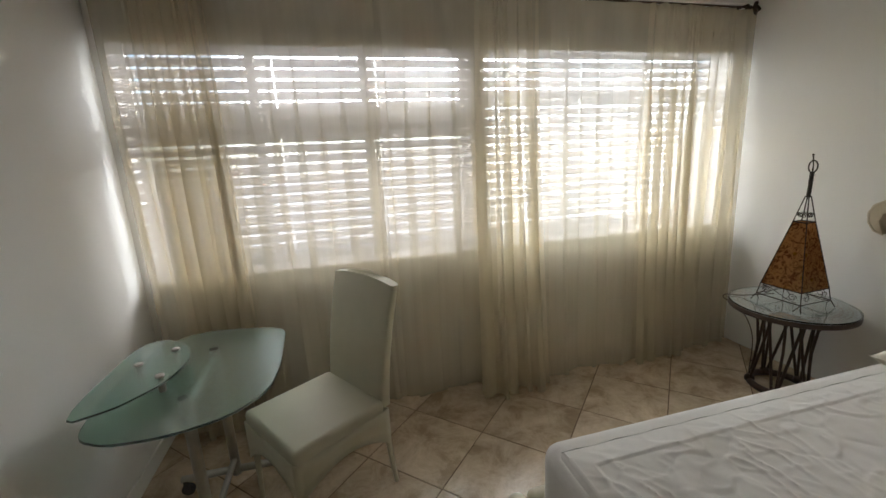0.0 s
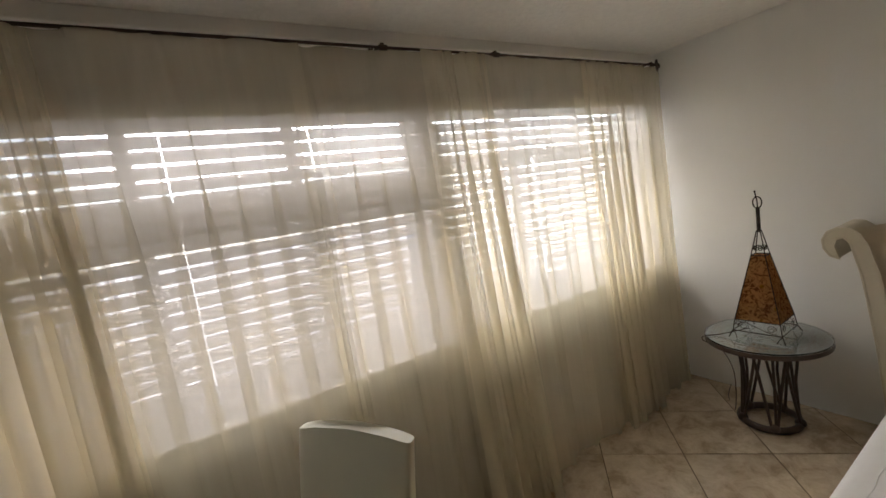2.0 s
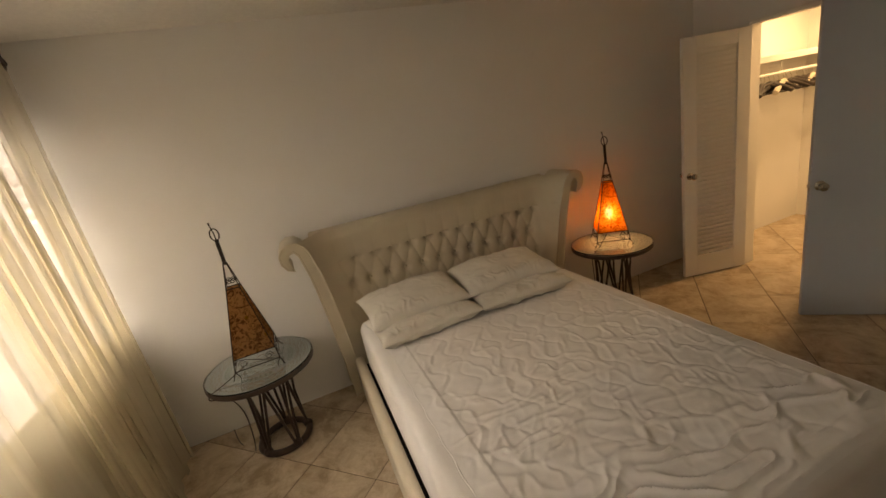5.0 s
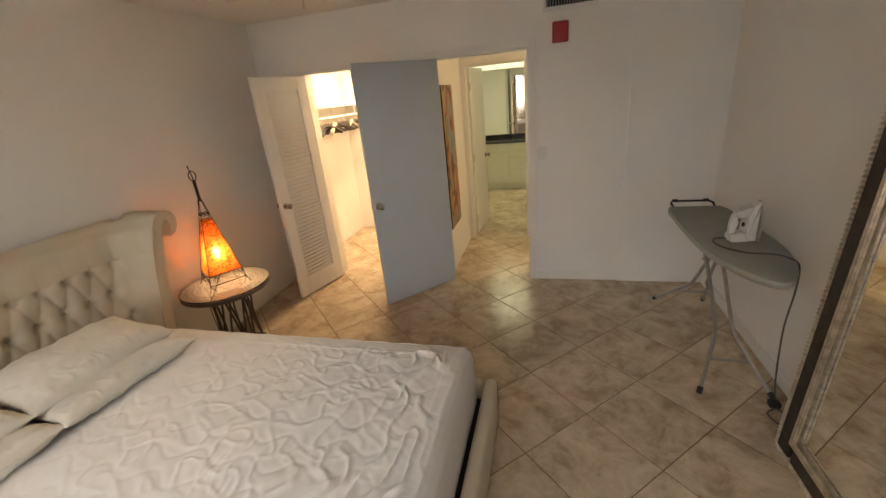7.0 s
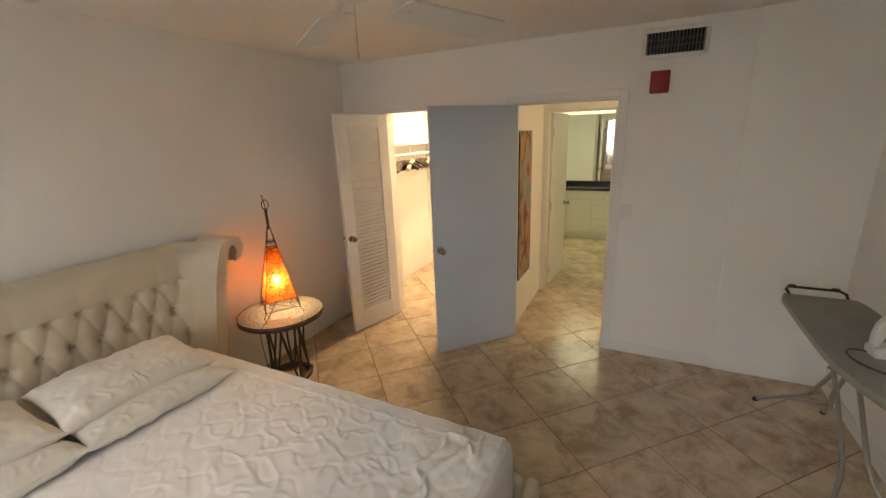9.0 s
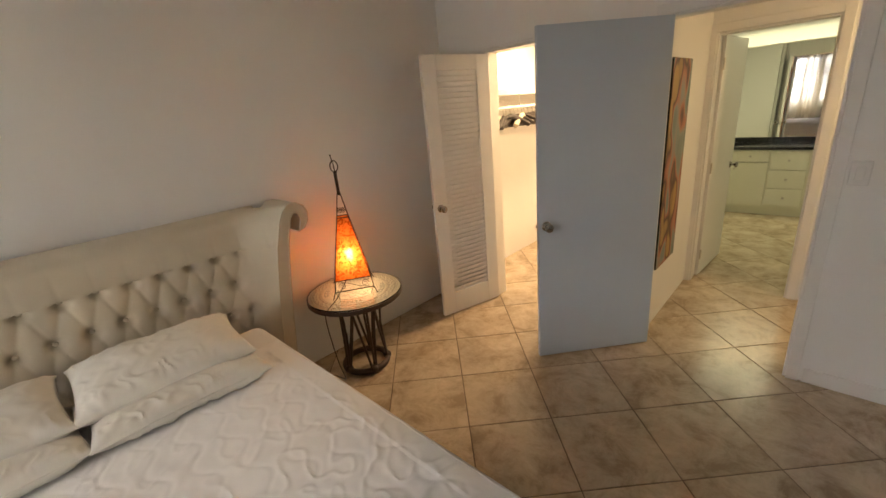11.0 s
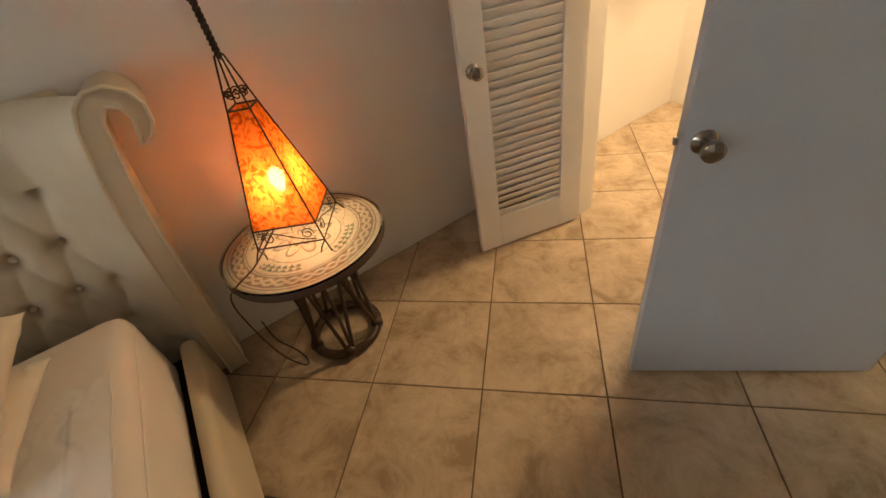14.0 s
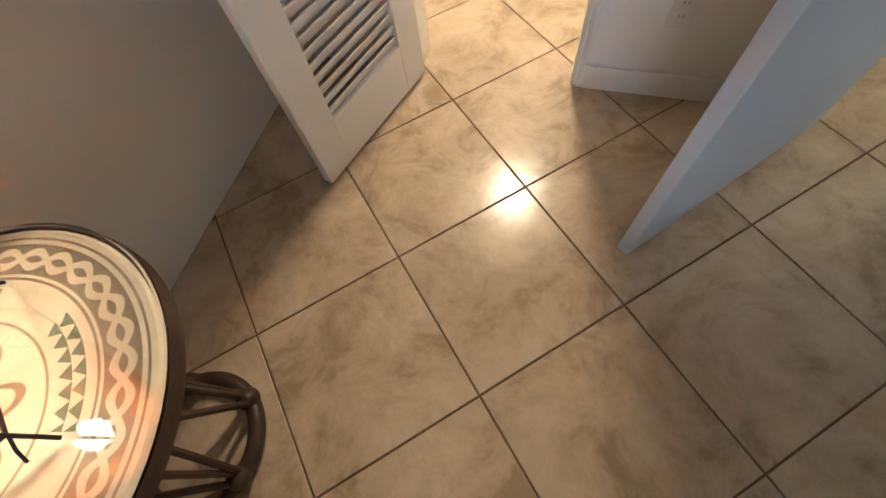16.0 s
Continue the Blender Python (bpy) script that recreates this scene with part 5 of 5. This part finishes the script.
# ---- on the walls ----
def build_vent():
    x0, x1, z0, z1 = -2.095, -1.69, 2.295, 2.49
    ob = thing("air_vent", ((x0 + x1) / 2, YS, (z0 + z1) / 2), "white metal air vent with dark louvers on the wall", "vent")
    w, h = (x1 - x0) / 2, (z1 - z0) / 2
    for a, b, c, d in ((-w, w, -h, -h + 0.028), (-w, w, h - 0.028, h), (-w, -w + 0.028, -h + 0.028, h - 0.028), (w - 0.028, w, -h + 0.028, h - 0.028)):
        part("frame", box(bmesh.new(), a, b, 0, 0.020, c, d, 0.005), WHITEP, ob)
    # no hollow here: the shade of the duct is this plate's near-black colour
    part("backing", box(bmesh.new(), -w + 0.02, w - 0.02, 0.0005, 0.002, -h + 0.02, h - 0.02), DARK, ob, "flat dark plate painted as the shaded duct")
    n = 17
    for i in range(n):
        x = -w + 0.034 + (2 * w - 0.068) * i / (n - 1)
        part("slat", box(bmesh.new(), -0.001, 0.001, -0.006, 0.006, -h + 0.028, h - 0.028), CHROME, ob, m=pose(x, 0.0085, 0, 0, 0, 35))
    for z in (-0.02, 0.02):
        part("cross_bar", box(bmesh.new(), -w + 0.028, w - 0.028, 0.003, 0.004, z - 0.002, z + 0.002), CHROME, ob)


def build_alarm():
    ob = thing("fire_alarm", (-1.822, YS, 2.142), "small dark red fire alarm box on the wall", "alarm")
    part("case", box(bmesh.new(), -0.061, 0.061, 0, 0.038, -0.074, 0.074, 0.010, 3), RED, ob, smooth=True)
    part("grille", box(bmesh.new(), -0.04, 0.04, 0.038, 0.0395, -0.012, 0.05, 0.0005), RED, ob)


def build_switch():
    ob = thing("light_switch", (-1.68, YS, 1.21), "white rocker light switch plate on the wall", "switch")
    part("plate", box(bmesh.new(), -0.038, 0.038, 0, 0.010, -0.06, 0.06, 0.004), WHITEP, ob)
    part("rocker", box(bmesh.new(), -0.016, 0.016, 0.010, 0.015, -0.033, 0.033, 0.002), WHITEP, ob)


def build_outlet():
    ob = thing("wall_outlet", (-0.335, YS, 0.305), "white double socket plate low on the wall", "outlet")
    part("plate", box(bmesh.new(), -0.036, 0.036, 0, 0.005, -0.058, 0.058, 0.002), WHITEP, ob)
    for z in (-0.02, 0.02):
        rec = part("receptacle", box(bmesh.new(), -0.016, 0.016, 0.005, 0.007, z - 0.014, z + 0.014, 0.0008), WHITEP, ob)
        for x in (-0.006, 0.006):
            part("slot", box(bmesh.new(), x - 0.0012, x + 0.0012, 0.007, 0.0074, z - 0.003, z + 0.006), BLACK, rec)


build_vent()
build_alarm()
build_switch()
build_outlet()


def build_picture():
    ob = thing("wall_picture", (-0.76, -1.46, 1.16), "tall unframed painting in rose, teal and umber", "painting")
    part("stretcher", box(bmesh.new(), -0.028, -0.0005, -0.215, 0.215, -0.69, 0.69, 0.003), DARK, ob)
    part("canvas", box(bmesh.new(), -0.031, -0.0282, -0.213, 0.213, -0.688, 0.688), CANVAS, ob, "painted canvas")


build_picture()


# ---- closet ----
def build_closet():
    sh = thing("closet_shelf", (0.985, -2.0, 1.775), "white closet shelf with a front lip on the wall", "shelf")
    part("board", box(bmesh.new(), -0.32, 0, -0.79, 0.75, 0, 0.02, 0.002), TRIM, sh)
    part("lip", box(bmesh.new(), -0.34, -0.3205, -0.79, 0.75, -0.03, 0.025, 0.003), TRIM, sh)
    part("cleat", box(bmesh.new(), -0.02, -0.0005, -0.79, 0.75, -0.08, -0.001, 0.002), TRIM, sh)
    rd = thing("closet_rail", (0.70, -2.0, 1.635), "white metal closet hanging rail", "rail")
    part("bar", tube(bmesh.new(), [(0, -0.79, 0), (0, 0.75, 0)], 0.014, 12), WHITEP, rd)
    for y in (-0.5, 0.1, 0.6):
        part("bracket", boxes((-0.004, 0.004, y - 0.008, y + 0.008, 0.014, 0.139), bevel=0.001), WHITEP, rd)
    rnd = random.Random(5)
    y = -1.45
    for k in range(15):
        y -= rnd.uniform(0.045, 0.09)
        m = pose(0.70, y, 1.635, rnd.uniform(-3, 3), 0, 90 + rnd.uniform(-26, 26))
        ob = thing("clothes_hanger", (0, 0, 0), "dark empty clothes hanger on the closet rail", "hanger", "hangers on the rail")
        hook = [(0.0, 0, -0.075), (0, 0, -0.04), (0.012, 0, -0.022)] + [(0.017 * math.cos(radians(a)), 0, 0.0165 * math.sin(radians(a))) for a in range(-20, 200, 20)]
        part("hook", tube(bmesh.new(), hook, 0.002, 6), NICKEL, ob, "metal hook")
        arm = [(-0.21, 0, -0.165), (-0.12, 0, -0.12), (-0.03, 0, -0.085), (0, 0, -0.078), (0.03, 0, -0.085), (0.12, 0, -0.12), (0.21, 0, -0.165)]
        part("shoulder", tube(bmesh.new(), arm, 0.018 if k % 3 else 0.024, 8), WOODH if k % 6 else LEATHER, ob, "", True)
        part("bar", tube(bmesh.new(), [(-0.205, 0, -0.168), (0.205, 0, -0.168)], 0.006, 8), WOODH, ob)
        ob.matrix_world = m


build_closet()


# ---- bathroom ----
def build_bathroom():
    v = thing("bathroom_vanity", (-1.0, -5.44, 0), "long cream vanity cabinet with doors and drawers", "vanity")
    part("carcass", box(bmesh.new(), -1.17, 1.07, 0.002, 0.52, 0.10, 0.84, 0.003), VANITY, v)
    part("toe_kick", box(bmesh.new(), -1.17, 1.07, 0.002, 0.49, 0.0, 0.099), VANITY, v)

    def front(x0, x1, z0, z1, hx, hz):
        f = part("drawer" if z1 - z0 < 0.3 else "door", box(bmesh.new(), x0, x1, 0.521, 0.538, z0, z1, 0.003), VANITY, v)
        part("pull", lathe(bmesh.new(), [(0.006, 0), (0.006, 0.012), (0.013, 0.018), (0.010, 0.024)], 14), NICKEL, f, "small metal knob", True, pose(hx, 0.538, hz, -90, 0, 0))

    for x in (-0.42, -1.0):
        for i in range(3):
            z0 = 0.13 + 0.235 * i
            front(x + 0.01, x + 0.37, z0, z0 + 0.225, x + 0.19, z0 + 0.11)
    front(-0.03, 0.36, 0.13, 0.68, 0.32, 0.60)
    front(-0.03, 0.36, 0.69, 0.83, 0.165, 0.76)
    front(0.38, 0.78, 0.13, 0.68, 0.42, 0.60)
    front(0.38, 0.78, 0.69, 0.83, 0.58, 0.76)
    c = thing("vanity_worktop", (-1.0, -5.44, 0.841), "polished black granite worktop with backsplash", "worktop")
    part("top", box(bmesh.new(), -1.175, 1.075, 0.002, 0.555, 0, 0.04, 0.004), GRANITE, c)
    part("backsplash", box(bmesh.new(), -1.175, 1.075, 0.002, 0.024, 0.0405, 0.10, 0.002), GRANITE, c)
    mr = thing("bathroom_mirror", (-1.0, -5.44, 0.945), "wide frameless mirror above the black worktop", "mirror")
    part("glass", box(bmesh.new(), -1.17, 1.07, 0.002, 0.008, 0, 1.13), MIRROR, mr)
    part("top_channel", box(bmesh.new(), -1.17, 1.07, 0.002, 0.014, 1.1305, 1.145), NICKEL, mr)
    for x in (-1.35, -0.85):
        d = thing("ceiling_downlight", (x, -4.45, ZC), "small lit downlight in the bathroom ceiling", "lamp", "bathroom downlights")
        part("trim_ring", lathe(bmesh.new(), [(0.06, -0.001), (0.075, -0.006), (0.075, -0.001)], 28, caps=False), TRIM, d)
        part("lens", lathe(bmesh.new(), [(0.058, -0.004), (0.03, -0.008)], 28), TUBE, d, "lit lens")


build_bathroom()
